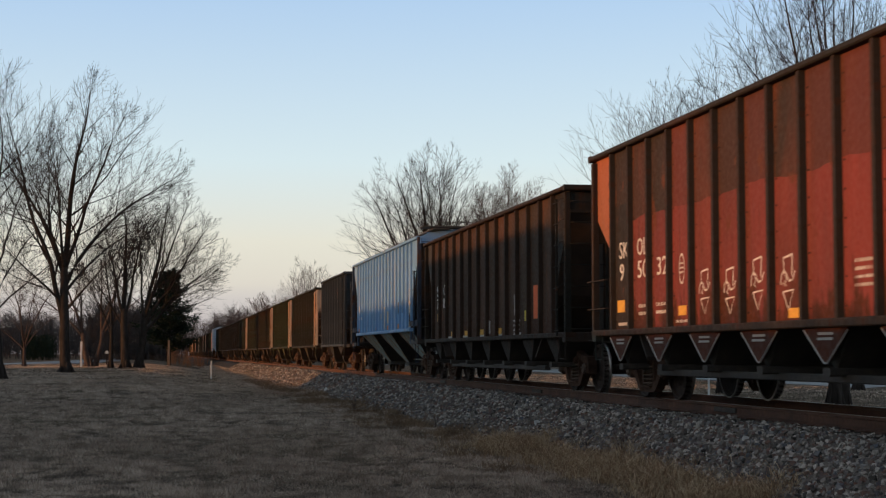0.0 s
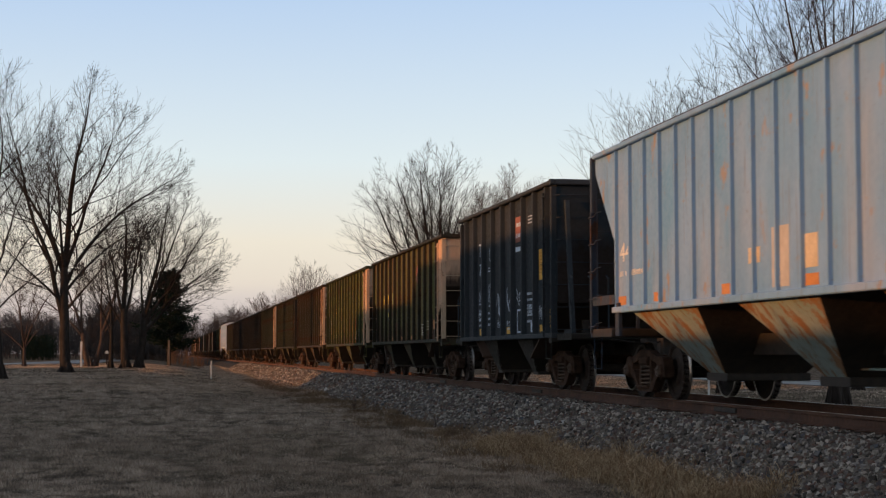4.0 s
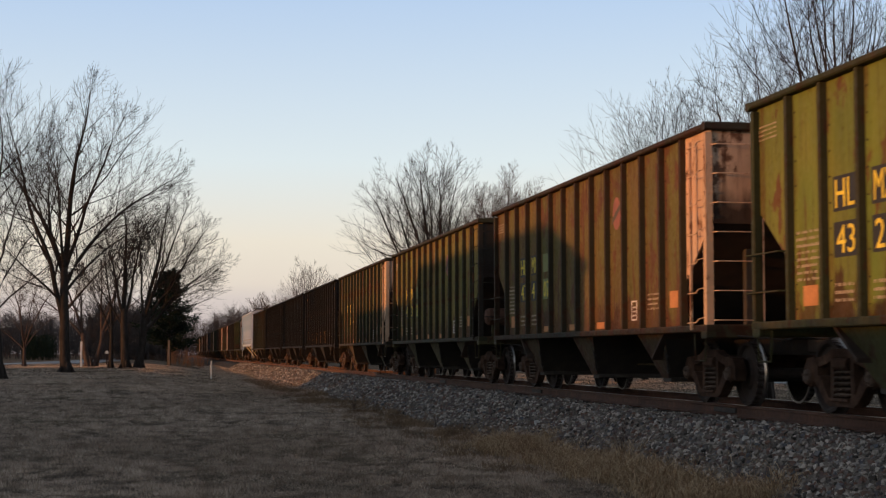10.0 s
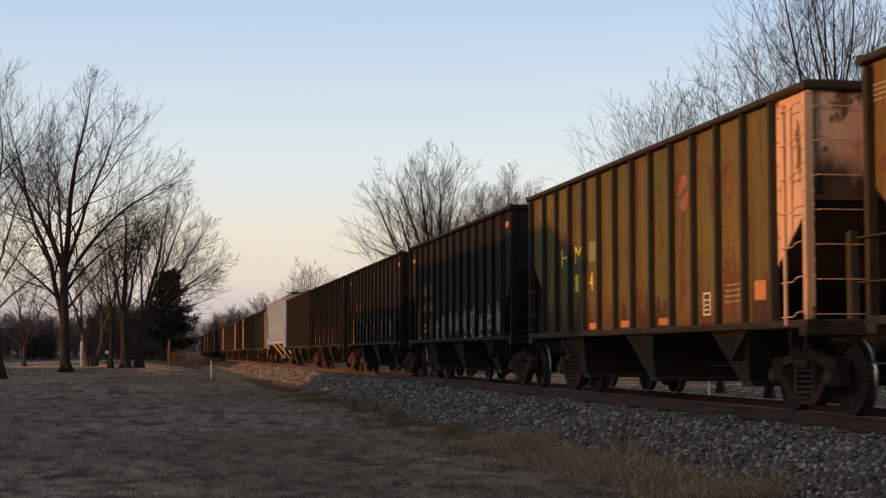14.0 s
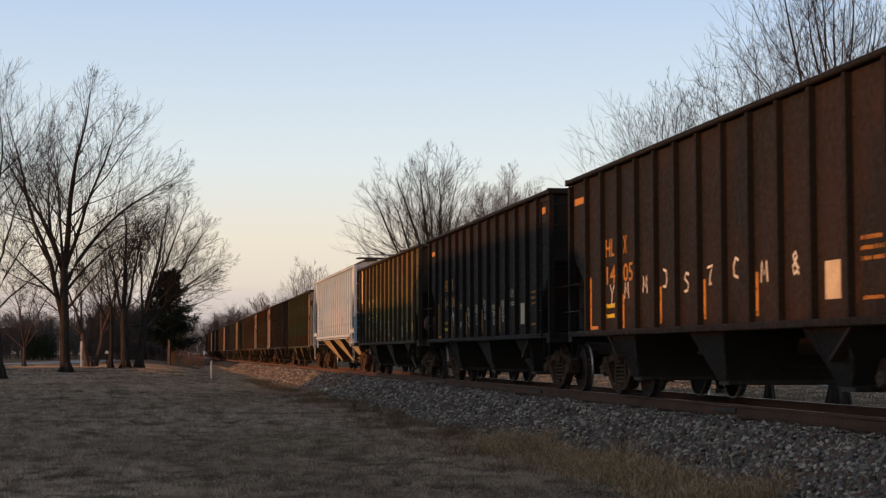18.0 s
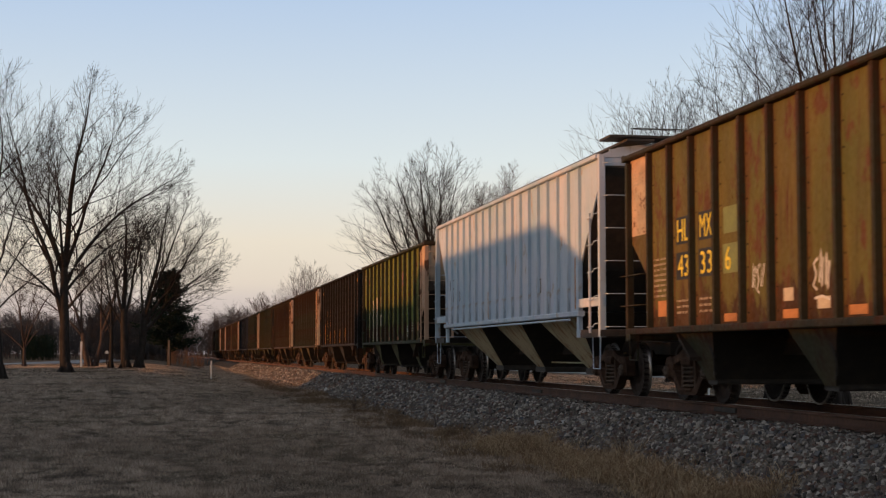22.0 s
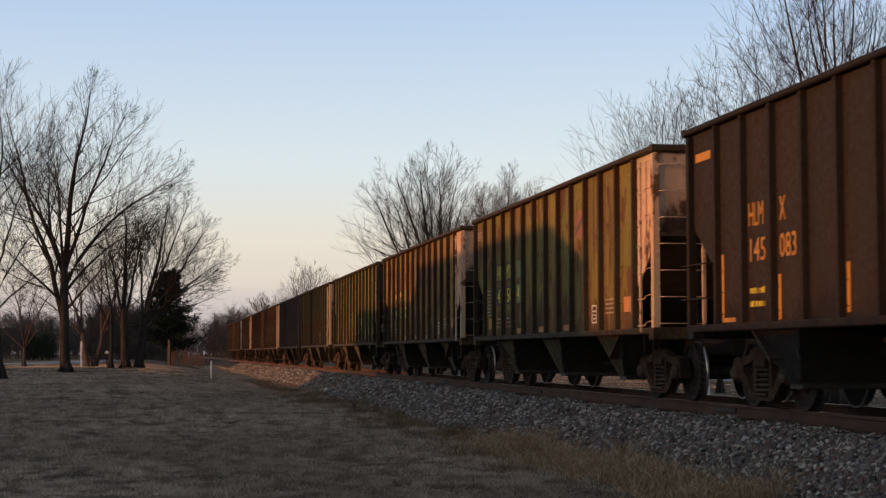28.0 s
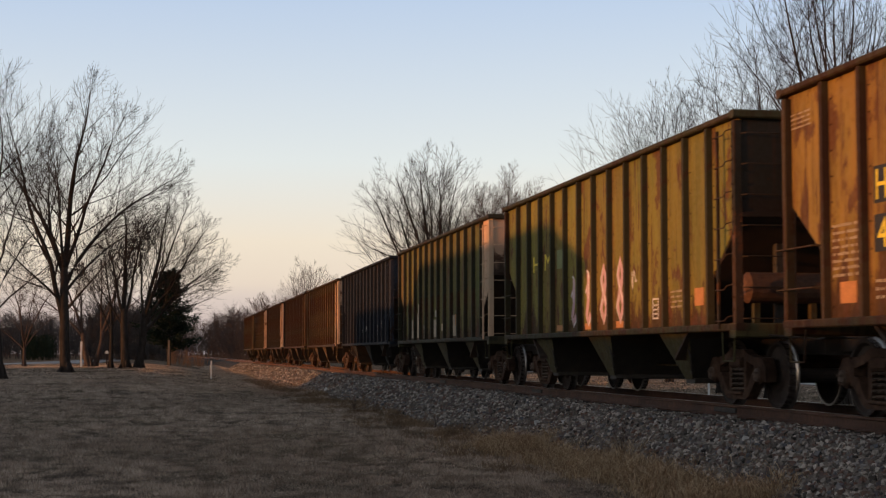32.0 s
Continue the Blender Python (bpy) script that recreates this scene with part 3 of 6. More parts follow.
# all out of view: added to shade the lawn and the train's lower part
hedge("hedge", -13.7, -45, 24.6, 3.62, 3, "unseen tall dark clipped evergreen hedge beside the house, added to shade the lawn")
hedge("hedge", -14.5, 42.8, 57.5, 4.9, 9, "unseen tall dark evergreen screen, added to shade the train's sides")
hedge("hedge", -14.5, 58, 68, 2.6, 11, "unseen dark clipped evergreen hedge, added to shade the lawn and bank")
hedge("hedge", -14.5, 68.5, 92, 1.75, 10, "unseen low dark clipped evergreen hedge, added to shade the far lawn")
hedge("hedge", -14.5, 92.5, 112, 1.65, 12, "knee-high dark evergreen hedge at the garden's end")


def house():
    """The house whose shadow falls on the train."""
    siding = rough_mat("pale_siding", (0.50, 0.47, 0.42), (0.58, 0.55, 0.50), 6, 0.8, stretch=(1, 1, 12))
    shingle = rough_mat("grey_shingles", (0.10, 0.095, 0.09), (0.16, 0.15, 0.14), 9, 0.95)
    glass = rough_mat("dark_window_glass", (0.03, 0.035, 0.04), (0.04, 0.045, 0.05), 2, 0.1)
    h = thing("house", pose(-18.5, 33.3, -0.9), "long pale sided house with a grey hipped roof", "house")
    y0, y1, x0, x1, ze, zr = -9.6, 8.9, -4.0, 4.0, 4.75, 6.05
    part("wall", Shape().box(x0, x1, y0, y1, 0, ze, 0), siding, h)
    r = Shape().add([(x0 - 0.4, y0 - 0.3, ze), (x1 + 0.4, y0 - 0.3, ze), (x1 + 0.4, y1 + 0.3, ze), (x0 - 0.4, y1 + 0.3, ze), (0, y0 + 2.0, zr), (0, y1 - 0.6, zr)],
                    [(0, 3, 2, 1), (0, 1, 4), (1, 2, 5, 4), (2, 3, 5), (3, 0, 4, 5)])
    part("roof", r, shingle, h)
    for y in (-7, -4, 3, 6):
        w = part("window", Shape().box(x1, x1 + 0.06, y - 0.65, y + 0.65, 1.0, 2.3), WHITE, h)
        part("pane", Shape().box(x1 + 0.06, x1 + 0.075, y - 0.55, y + 0.55, 1.1, 2.2), glass, w)
    part("door", Shape().box(x1, x1 + 0.07, -0.5, 0.5, 0.15, 2.2), WHITE, h)


house()


# ---- posts ----
def marker_post(x, y, height, w, mat, label, top=None):
    z = ground_z(x, y)
    p = thing("marker_post", pose(x, y, z), label, "post", "posts beside the track")
    part("shaft", Shape().box(-w, w, -w * 0.4, w * 0.4, -0.1, height, w * 0.15), mat, p)
    if top:
        part("cap", Shape().box(-w * 1.08, w * 1.08, -w * 0.55, w * 0.55, height * 0.93, height * 1.01, w * 0.1), top, p)


marker_post(2.9, 93, 1.12, 0.045, WHITE, "thin white plastic marker post beside the railway", STEEL_DARK)
marker_post(-5.67, 118, 1.85, 0.07, WHITE, "white plastic marker post by the lawn trees")
marker_post(0.72, 143, 2.35, 0.10, rough_mat("pale_weathered_wood", (0.17, 0.12, 0.085), (0.26, 0.19, 0.14), 9, 0.9, stretch=(1, 1, 0.2)), "weathered brown wooden post by the dry brush")
marker_post(18.5, 52, 1.0, 0.035, WHITE, "thin white marker post beside the road")


def mailbox(x, y):
    z = ground_z(x, y)
    m = thing("mailbox", pose(x, y, z), "small grey mailbox on a post under the trees", "mailbox")
    part("post", Shape().box(-0.05, 0.05, -0.05, 0.05, -0.1, 1.0, 0.01), BARK, m)
    part("box", Shape().prism([(-0.12, 1.0), (0.12, 1.0), (0.12, 1.17), (0.06, 1.26), (-0.06, 1.26), (-0.12, 1.17)], 1, -0.25, 0.25), WHITE, m)


mailbox(-4.4, 135)


# ---- hopper cars ----
MESHES = {}


def shared(key, make):
    if key not in MESHES:
        sh = make()
        MESHES[key] = sh.mesh(key.split("|")[0])
    return MESHES[key]


def side_frame():
    """One cast side frame of a truck: arched top member, slanting tension arms, two columns and a spring seat (near side towards -x)."""
    s = Shape()
    for e in (-1, 1):
        def arm(poly, x0, x1):
            q = [(e * u, w) for u, w in poly]
            s.prism(q if e > 0 else q[::-1], 0, x0, x1)
        # pedestal that bows over the axle box
        arm([(1.09, 0.36), (1.03, 0.36), (1.00, 0.52), (0.89, 0.59), (0.78, 0.52), (0.75, 0.36), (0.68, 0.36), (0.66, 0.58), (0.78, 0.70), (0.98, 0.68), (1.08, 0.56)], -1.06, -0.90)
        # top member rises to the middle, tension arm falls to the spring seat
        arm([(0.72, 0.56), (0.74, 0.68), (0.44, 0.73), (0.26, 0.80), (0.0, 0.80), (0.0, 0.70), (0.24, 0.69), (0.42, 0.62)], -1.05, -0.92)
        arm([(0.70, 0.36), (0.68, 0.48), (0.58, 0.46), (0.36, 0.22), (0.0, 0.20), (0.0, 0.11), (0.34, 0.11), (0.46, 0.16)], -1.06, -0.91)
        arm([(0.25, 0.19), (0.34, 0.19), (0.32, 0.70), (0.23, 0.70)], -1.04, -0.92)
        s.lathe([(0.10, -1.09), (0.13, -1.06), (0.13, -0.90)], 0, 14, (0, e * 0.889, 0.457))
    # ledge under the springs and the bolster's end above them
    s.box(-1.10, -0.86, -0.25, 0.25, 0.17, 0.21, 0.01).box(-1.09, -0.90, -0.21, 0.21, 0.55, 0.69, 0.03)
    return s


def springs():
    s = Shape()
    for y in (-0.16, 0.0, 0.16):
        pts = [(-0.995 + 0.068 * math.cos(a), y + 0.065 * math.sin(a), 0.21 + 0.34 * a / (2 * math.pi * 5)) for a in [2 * math.pi * i / 8 for i in range(41)]]
        s.tube(pts, 0.017, 4)
    return s


def bearing_cap():
    """The round end cap of an axle bearing with its three bolts."""
    s = Shape().lathe([(0.03, -1.135), (0.085, -1.125), (0.095, -1.10), (0.095, -1.07)], 0, 12)
    for k in range(3):
        a = 0.5 + k * 2.094
        s.box(-1.150, -1.125, 0.05 * math.cos(a) - 0.014, 0.05 * math.cos(a) + 0.014, 0.05 * math.sin(a) - 0.014, 0.05 * math.sin(a) + 0.014)
    return s


def brake_beam():
    """A cross bar between the wheels with a shoe at each end."""
    s = Shape().box(-0.78, 0.78, -0.04, 0.04, 0.34, 0.42, 0.01)
    for sg in (-1, 1):
        s.box(sg * 0.77 - 0.05, sg * 0.77 + 0.05, -0.06, 0.06, 0.27, 0.56, 0.02)
    return s


def wheelset():
    s = Shape()
    for sg in (-1, 1):
        s.lathe([(0.10, sg * 0.83), (0.20, sg * 0.83), (0.24, sg * 0.79), (0.38, sg * 0.78), (0.41, sg * 0.825), (0.455, sg * 0.825), (0.457, sg * 0.73), (0.485, sg * 0.71), (0.485, sg * 0.69), (0.42, sg * 0.69), (0.38, sg * 0.72), (0.24, sg * 0.73), (0.12, sg * 0.70)], 0, 28)
    s.lathe([(0.075, -0.98), (0.085, -0.8), (0.085, 0.8), (0.075, 0.98)], 0, 12)
    # lifting marks on the web show the wheel's turn
    for sg in (-1, 1):
        for k in range(3):
            a = k * 2.094
            s.box(sg * 0.775 - 0.015, sg * 0.775 + 0.015, 0.30 * math.cos(a) - 0.035, 0.30 * math.cos(a) + 0.035, 0.30 * math.sin(a) - 0.035, 0.30 * math.sin(a) + 0.035)
    return s


def truck(car, y):
    """A four-wheel truck under the car: frames, bolster, springs and two turning wheelsets."""
    tr = part("truck", shared("bolster", lambda: Shape().box(-0.98, 0.98, -0.20, 0.20, 0.52, 0.72, 0.04).box(-0.35, 0.35, -0.35, 0.35, 0.62, 0.80, 0.05)), TRUCK, car, "rusty cast steel truck", pose(0, y, 0))
    fr = shared("side_frame", side_frame)
    sp = shared("spring", springs)
    for turn in (0, 180):
        part("side_frame", fr, TRUCK, tr, "", pose(0, 0, 0, 0, 0, turn))
        part("spring", sp, SPRING, tr, "dusty brown coil springs", pose(0, 0, 0, 0, 0, turn))
        for y in (-0.889, 0.889):
            part("bearing_cap", shared("bearing_cap", bearing_cap), SPRING, tr, "", pose(0, 0, 0, 0, 0, turn) @ Matrix.Translation((0, y, 0.457)))
    for dy in (-0.36, 0.36):
        part("brake_beam", shared("brake_beam", brake_beam), STEEL_DARK, tr, "", pose(0, dy, 0))
    for dy in (-0.889, 0.889):
        w = part("wheelset", shared("wheelset", wheelset), WHEEL, tr, "dark wheels with bright treads", pose(0, dy, 0.4585))
        WHEELS.append((w, dy))
    return tr


WHEELS, CARS = [], []


def rivets(s, x, sg, y, z0, z1, n):
    for i in range(n):
        z = z0 + (z1 - z0) * i / (n - 1)
        s.box(min(x, x + sg * 0.012), max(x, x + sg * 0.012), y - 0.010, y + 0.010, z - 0.010, z + 0.010)


def bolted(sx, w, h, sill, top):
    """A near corner post with two rows of bolt heads."""
    s = Shape().box(sx * (w - 0.06) - 0.06, sx * (w - 0.06) + 0.06, -(h - 0.07) - 0.05, -(h - 0.07) + 0.05, sill + 0.02, top - 0.12, 0.012)
    for i in range(15):
        z = sill + 0.2 + (top - sill - 0.5) * i / 14
        x = sx * (w - 0.10)
        s.box(x - 0.016, x + 0.016, -h + 0.008, -h + 0.032, z - 0.016, z + 0.016)
        x0, x1 = sorted((sx * (w - 0.004), sx * (w + 0.012)))
        s.box(x0, x1, -h + 0.06, -h + 0.09, z - 0.016, z + 0.016)
    return s


def hopper(s_far, length, mats, label, top=3.94, sill=1.12, ribs=13, chutes=3, rib_depth=0.105, cut=1.15, cut_end=2.57, cut_in=1.78, tank=False, small=False, end_zone=True, far_dark=False, far_pale=False):
    """An open hopper car; its far body end stands at s_far along the track at 0 s."""
    body, trim, end_m, low, sheet_m = mats
    h, w = length / 2, 1.6
    yc = s_far - h
    car = thing("hopper_car", pose(TRACK, yc, 0), label, "hopper car", "cars of the train")
    CARS.append((car, yc))
    ws = w - rib_depth                      # side sheet plane
    key = f"{length:.2f}{top:.2f}{sill:.2f}{ribs}{chutes}{rib_depth}{cut}{cut_end}{cut_in}{small}"
    for sg in (-1, 1):
        a, b = sorted((sg * ws - 0.012, sg * ws + 0.012))
        # side sheet between the outer ribs; end panels cut back along the slope sheets
        part("side_sheet", shared(f"side_sheet|{sg}{key}", lambda: Shape().box(a, b, -h + cut, h - cut, sill, top - 0.05)), body, car)
        for e in (-1, 1):
            def panel():
                q = [(e * (h - cut), top - 0.05), (e * (h - 0.03), top - 0.05), (e * (h - 0.03), cut_end), (e * (h - cut), cut_in)]
                return Shape().prism(q, 0, a, b)
            part("end_panel", shared(f"end_panel|{sg}{e}{key}", panel), end_m if (end_zone and e < 0) else STEEL_DARK if (far_dark and e > 0) else end_m if (far_pale and e > 0) else body, car)
        x0, x1 = sorted((sg * (w - 0.17), sg * (w + 0.03)))
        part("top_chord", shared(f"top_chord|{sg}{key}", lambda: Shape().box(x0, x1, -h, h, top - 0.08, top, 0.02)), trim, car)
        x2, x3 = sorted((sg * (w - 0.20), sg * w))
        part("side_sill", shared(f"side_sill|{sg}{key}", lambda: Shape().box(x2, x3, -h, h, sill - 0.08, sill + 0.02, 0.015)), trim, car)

        def rib_shape():
            s = Shape().prism([(sg * ws, -0.055), (sg * (w - 0.01), -0.042), (sg * (w - 0.01), 0.042), (sg * ws, 0.055)], 2, sill + 0.02, top - 0.08)
            rivets(s, sg * (ws + 0.012), sg, -0.12, sill + 0.15, top - 0.3, 9)
            return s
        rib = shared(f"rib|{sg}{key}", rib_shape)
        for i in range(ribs):
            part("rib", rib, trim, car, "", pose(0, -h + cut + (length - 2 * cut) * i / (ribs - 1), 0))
    for sg in (-1, 1):
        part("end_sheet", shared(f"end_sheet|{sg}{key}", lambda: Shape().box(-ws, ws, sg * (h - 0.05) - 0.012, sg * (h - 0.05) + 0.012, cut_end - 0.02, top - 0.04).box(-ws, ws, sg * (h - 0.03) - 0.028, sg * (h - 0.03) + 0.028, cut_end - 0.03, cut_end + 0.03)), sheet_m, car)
        # coloured dark because the sheet lies recessed in shade
        part("slope_sheet", shared(f"slope_sheet|{sg}{key}", lambda: Shape().prism([(sg * (h - 0.05), cut_end + 0.02), (sg * (h - 0.05), cut_end - 0.03), (sg * (h - cut), cut_in - 0.04), (sg * (h - cut - 1.7), 0.64), (sg * (h - cut - 1.7), 0.69), (sg * (h - cut), cut_in + 0.01)], 0, -ws, ws)), SLOPE_SHADE, car)
        part("end_cap", shared(f"end_cap|{sg}{key}", lambda: Shape().box(-w - 0.03, w + 0.03, sg * h - 0.07, sg * h + 0.07, top - 0.10, top + 0.012, 0.02)), trim, car)
        for sx in (-1, 1):
            part("corner_post", shared(f"corner_post|{sx}{sg}{key}", lambda: Shape().box(sx * (w - 0.06) - 0.06, sx * (w - 0.06) + 0.06, sg * (h - 0.07) - 0.05, sg * (h - 0.07) + 0.05, sill + 0.02, top - 0.12, 0.012) if sg > 0 else bolted(sx, w, h, sill, top)), end_m if sg < 0 else trim, car)
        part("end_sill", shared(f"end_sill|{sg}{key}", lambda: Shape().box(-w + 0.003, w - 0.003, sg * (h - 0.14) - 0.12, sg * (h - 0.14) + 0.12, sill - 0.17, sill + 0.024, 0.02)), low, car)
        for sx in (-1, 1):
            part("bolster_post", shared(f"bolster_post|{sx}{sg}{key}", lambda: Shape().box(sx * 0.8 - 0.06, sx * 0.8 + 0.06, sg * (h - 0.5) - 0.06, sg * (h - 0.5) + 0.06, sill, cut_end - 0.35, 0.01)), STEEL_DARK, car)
        coupler(car, sg, h)
        for sx in (-1, 1):
            if sx < 0:
                if sg < 0:
                    ladder(car, end_m, sx * (w + 0.015), sg * (h - 0.60), sg * (h - 0.10), sill - 0.05, top - 0.2, 7, key)
                    end_ladder(car, end_m, sg * (h + 0.03), sx * (w - 0.80), sx * (w - 0.10), sill - 0.02, top - 0.2, 7, key)
                else:
                    for z in (sill + 0.38, sill + 0.86):
                        part("grab_iron", shared(f"grab_iron|{z}{key}", lambda: Shape().tube([(sx * (w - 0.04), h - cut + 0.08, z), (sx * (w + 0.06), h - cut + 0.10, z), (sx * (w + 0.06), h + 0.02, z), (sx * (w - 0.04), h - 0.05, z)], 0.012, 5)), trim, car)
        for sx in (-1, 1):
            part("step", shared(f"step|{sx}{sg}{key}", lambda: Shape().tube([(sx * (w - 0.03), sg * (h - 0.60), sill - 0.1), (sx * (w - 0.03), sg * (h - 0.56), sill - 0.48), (sx * (w - 0.03), sg * (h - 0.16), sill - 0.48), (sx * (w - 0.03), sg * (h - 0.12), sill - 0.1)], 0.016, 5)), low, car)
    if tank:
        part("air_reservoir", shared("air_reservoir", lambda: Shape().lathe([(0.05, -0.62), (0.15, -0.60), (0.21, -0.53), (0.21, 0.53), (0.15, 0.60), (0.05, 0.62)], 0, 18)), RAIL, car, "round rusty air tank", pose(-0.75, -h + 0.42, 1.62))
        part("tank_bracket", shared("tank_bracket", lambda: Shape().box(-1.2, -1.12, -0.05, 0.05, 1.1, 1.45).box(-0.4, -0.32, -0.05, 0.05, 1.1, 1.45)), low, car, "", pose(0, -h + 0.42, 0))
    brake_rig(car, low, -h, key)
    part("centre_sill", shared(f"centre_sill|{key}", lambda: Shape().box(-0.32, 0.32, -h + 0.1, h - 0.1, 0.72, 1.06, 0.02)), STEEL_DARK, car)
    # ridge plates between the chutes close the car's floor
    part("floor_plate", shared(f"floor_plate|{key}", lambda: Shape().box(-ws + 0.03, ws - 0.03, -h + 2.6, h - 2.6, sill - 0.02, sill + 0.06)), STEEL_DARK, car)
    span = (length - (3.0 if small else 6.0)) / max(1, chutes - 1)
    for i in range(chutes):
        y = (i - (chutes - 1) / 2) * span

        def chute(sides=0):
            a, b = (0.62, 0.05) if small else (0.76, 0.16)
            zt, zb = sill - 0.02, (0.58 if small else 0.36)
            xa, xb = ws - 0.02, (ws - 0.10 if small else 1.22)
            p = [(-xa, -a, zt), (xa, -a, zt), (xa, a, zt), (-xa, a, zt), (-xb, -b, zb), (xb, -b, zb), (xb, b, zb), (-xb, b, zb)]
            if sides:
                return Shape().add([p[j] for j in ((1, 5, 6, 2) if sides > 0 else (3, 7, 4, 0))], [(0, 1, 2, 3)])
            s = Shape().add(p, [(0, 4, 5, 1), (2, 6, 7, 3), (4, 7, 6, 5), (0, 1, 2, 3)])
            if small:
                s.box(-ws - 0.02, ws + 0.02, -0.10, 0.10, 0.48, 0.58, 0.02)
            else:
                s.box(-1.20, 1.20, -0.20, 0.20, 0.30, 0.38, 0.02)
                for sx in (-1, 1):
                    s.tube([(sx * 1.24, -0.2, 0.45), (sx * 1.30, -0.38, 0.50), (sx * 1.34, -0.46, 0.68), (sx * 1.38, -0.40, 0.90)], 0.025, 5)
            return s
        # chute slopes darker than their sides: shade is put into the colour
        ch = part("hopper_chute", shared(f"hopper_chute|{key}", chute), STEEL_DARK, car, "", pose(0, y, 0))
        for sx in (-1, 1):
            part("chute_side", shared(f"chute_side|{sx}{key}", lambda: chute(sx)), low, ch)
        if small and top > 4.1:
            part("chute_face", shared(f"chute_face|{key}", lambda: Shape().prism([(-0.60, sill - 0.09), (0.60, sill - 0.09), (0.04, 0.64), (-0.04, 0.64)], 0, -ws - 0.03, -ws + 0.01)), body, car, "red triangular plate", pose(0, y, 0))
            part("small_writing", shared(f"chute_text|{key}", lambda: Shape().box(-ws - 0.034, -ws - 0.030, -0.22, 0.20, 0.955, 0.985).box(-ws - 0.034, -ws - 0.030, -0.20, 0.22, 0.895, 0.925)), M_PALE, car, "", pose(0, y, 0))
            part("chute_edge", shared(f"chute_edge|{key}", lambda: Shape().tube([(-ws - 0.03, -0.61, sill - 0.11), (-ws - 0.03, -0.04, 0.63), (-ws - 0.03, 0.04, 0.63), (-ws - 0.03, 0.61, sill - 0.11)], 0.011, 4)), M_PALE, car, "", pose(0, y, 0))
    if small:
        for sx in (-1, 1):
            part("door_beam", shared(f"door_beam|{sx}{key}", lambda: Shape().box(sx * 1.25 - 0.06, sx * 1.25 + 0.06, -h + 2.8, h - 2.8, 0.40, 0.50, 0.015)), STEEL_DARK, car)
    for sg in (-1, 1):
        truck(car, sg * (h - 1.45))
    return car, h, ws


def coupler(car, sg, h, reach=0.80):
    y0, y1 = sorted((sg * (h - 0.3), sg * (h + reach - 0.22)))
    yk = sg * (h + reach - 0.17)

    def shape():
        s = Shape().box(-0.09, 0.09, y0, y1, 0.76, 0.98, 0.02).box(-0.17, 0.13, yk - 0.15, yk + 0.15, 0.70, 1.02, 0.05)
        s.tube([(0.25, sg * (h - 0.1), 0.72), (0.30, sg * (h + 0.25), 0.48), (0.26, sg * (h + 0.55), 0.40), (0.20, sg * (h + reach), 0.55)], 0.025, 6)
        s.tube([(-0.35, sg * (h - 0.05), 0.95), (-0.6, sg * (h + 0.3), 0.93), (-1.2, sg * (h + 0.12), 0.98)], 0.015, 5)
        return s
    part("coupler", shared(f"coupler|{sg}{h:.2f}{reach}", shape), STEEL_DARK, car)


def brake_rig(car, mat, y, key):
    """Cylinder, rods and hand wheel of the brake at one end."""
    part("brake_cylinder", shared("brake_cylinder", lambda: Shape().lathe([(0.04, -0.3), (0.15, -0.28), (0.15, 0.2), (0.10, 0.26), (0.03, 0.5)], 1, 14)), mat, car, "", pose(0.55, y + 1.1, 1.35))
    part("brake_rod", shared("brake_rod", lambda: Shape().tube([(0, 0, 0), (0, 3.0, -0.2), (0, 6.5, -0.2)], 0.02, 5)), mat, car, "", pose(-0.5, y + 2.2, 0.75))
    part("hand_brake_wheel", shared("hand_brake_wheel", lambda: wheel_rim()), mat, car, "", pose(0.75, y - 0.12, 2.3))


def wheel_rim():
    s = Shape()
    ring = [(0.27 * math.cos(2 * math.pi * i / 16), 0, 0.27 * math.sin(2 * math.pi * i / 16)) for i in range(17)]
    s.tube(ring, 0.018, 5, caps=False)
    for i in range(0, 16, 4):
        s.tube([(0, 0.02, 0), ring[i]], 0.012, 4)
    s.tube([(0, -0.02, 0), (0, 0.14, 0)], 0.04, 8)
    return s


def ladder(car, mat, x, y0, y1, z0, z1, rungs, key):
    """A side ladder: a part with its rungs under it."""
    y0, y1 = sorted((y0, y1))
    out = 1 if x > 0 else -1
    lad = part("ladder", shared(f"ladder|{x}{y0:.2f}{key}", lambda: Shape().box(x - 0.02, x + 0.02, y1 - 0.022, y1 + 0.022, z0, z1, 0.006)), mat, car)
    rung = shared(f"rung|{x}{y0:.2f}{key}", lambda: Shape().tube([(x - out * 0.03, y0, 0.07), (x + out * 0.05, y0 + 0.05, 0.05), (x + out * 0.06, y0 + 0.12, 0), (x + out * 0.06, y1 - 0.02, 0), (x, y1, 0)], 0.0085, 5))
    for i in range(rungs):
        part("rung", rung, mat, lad, "", pose(0, 0, z0 + 0.1 + (z1 - z0 - 0.2) * i / (rungs - 1)))


def end_ladder(car, mat, y, x0, x1, z0, z1, rungs, key):
    x0, x1 = sorted((x0, x1))
    lad = part("end_ladder", shared(f"end_ladder|{y:.2f}{x0}{key}", lambda: Shape().box(x1 - 0.03, x1 + 0.03, y - 0.02, y + 0.02, z0, z1, 0.006)), mat, car)
    out = 1 if y > 0 else -1
    rung = shared(f"end_rung|{y:.2f}{x0}{key}", lambda: Shape().tube([(x0, y - out * 0.03, 0), (x0 + 0.04, y + out * 0.06, 0), (x1 - 0.03, y + out * 0.06, 0), (x1, y, 0)], 0.0085, 5))
    for i in range(rungs):
        part("rung", rung, mat, lad, "", pose(0, 0, z0 + 0.1 + (z1 - z0 - 0.2) * i / (rungs - 1)))


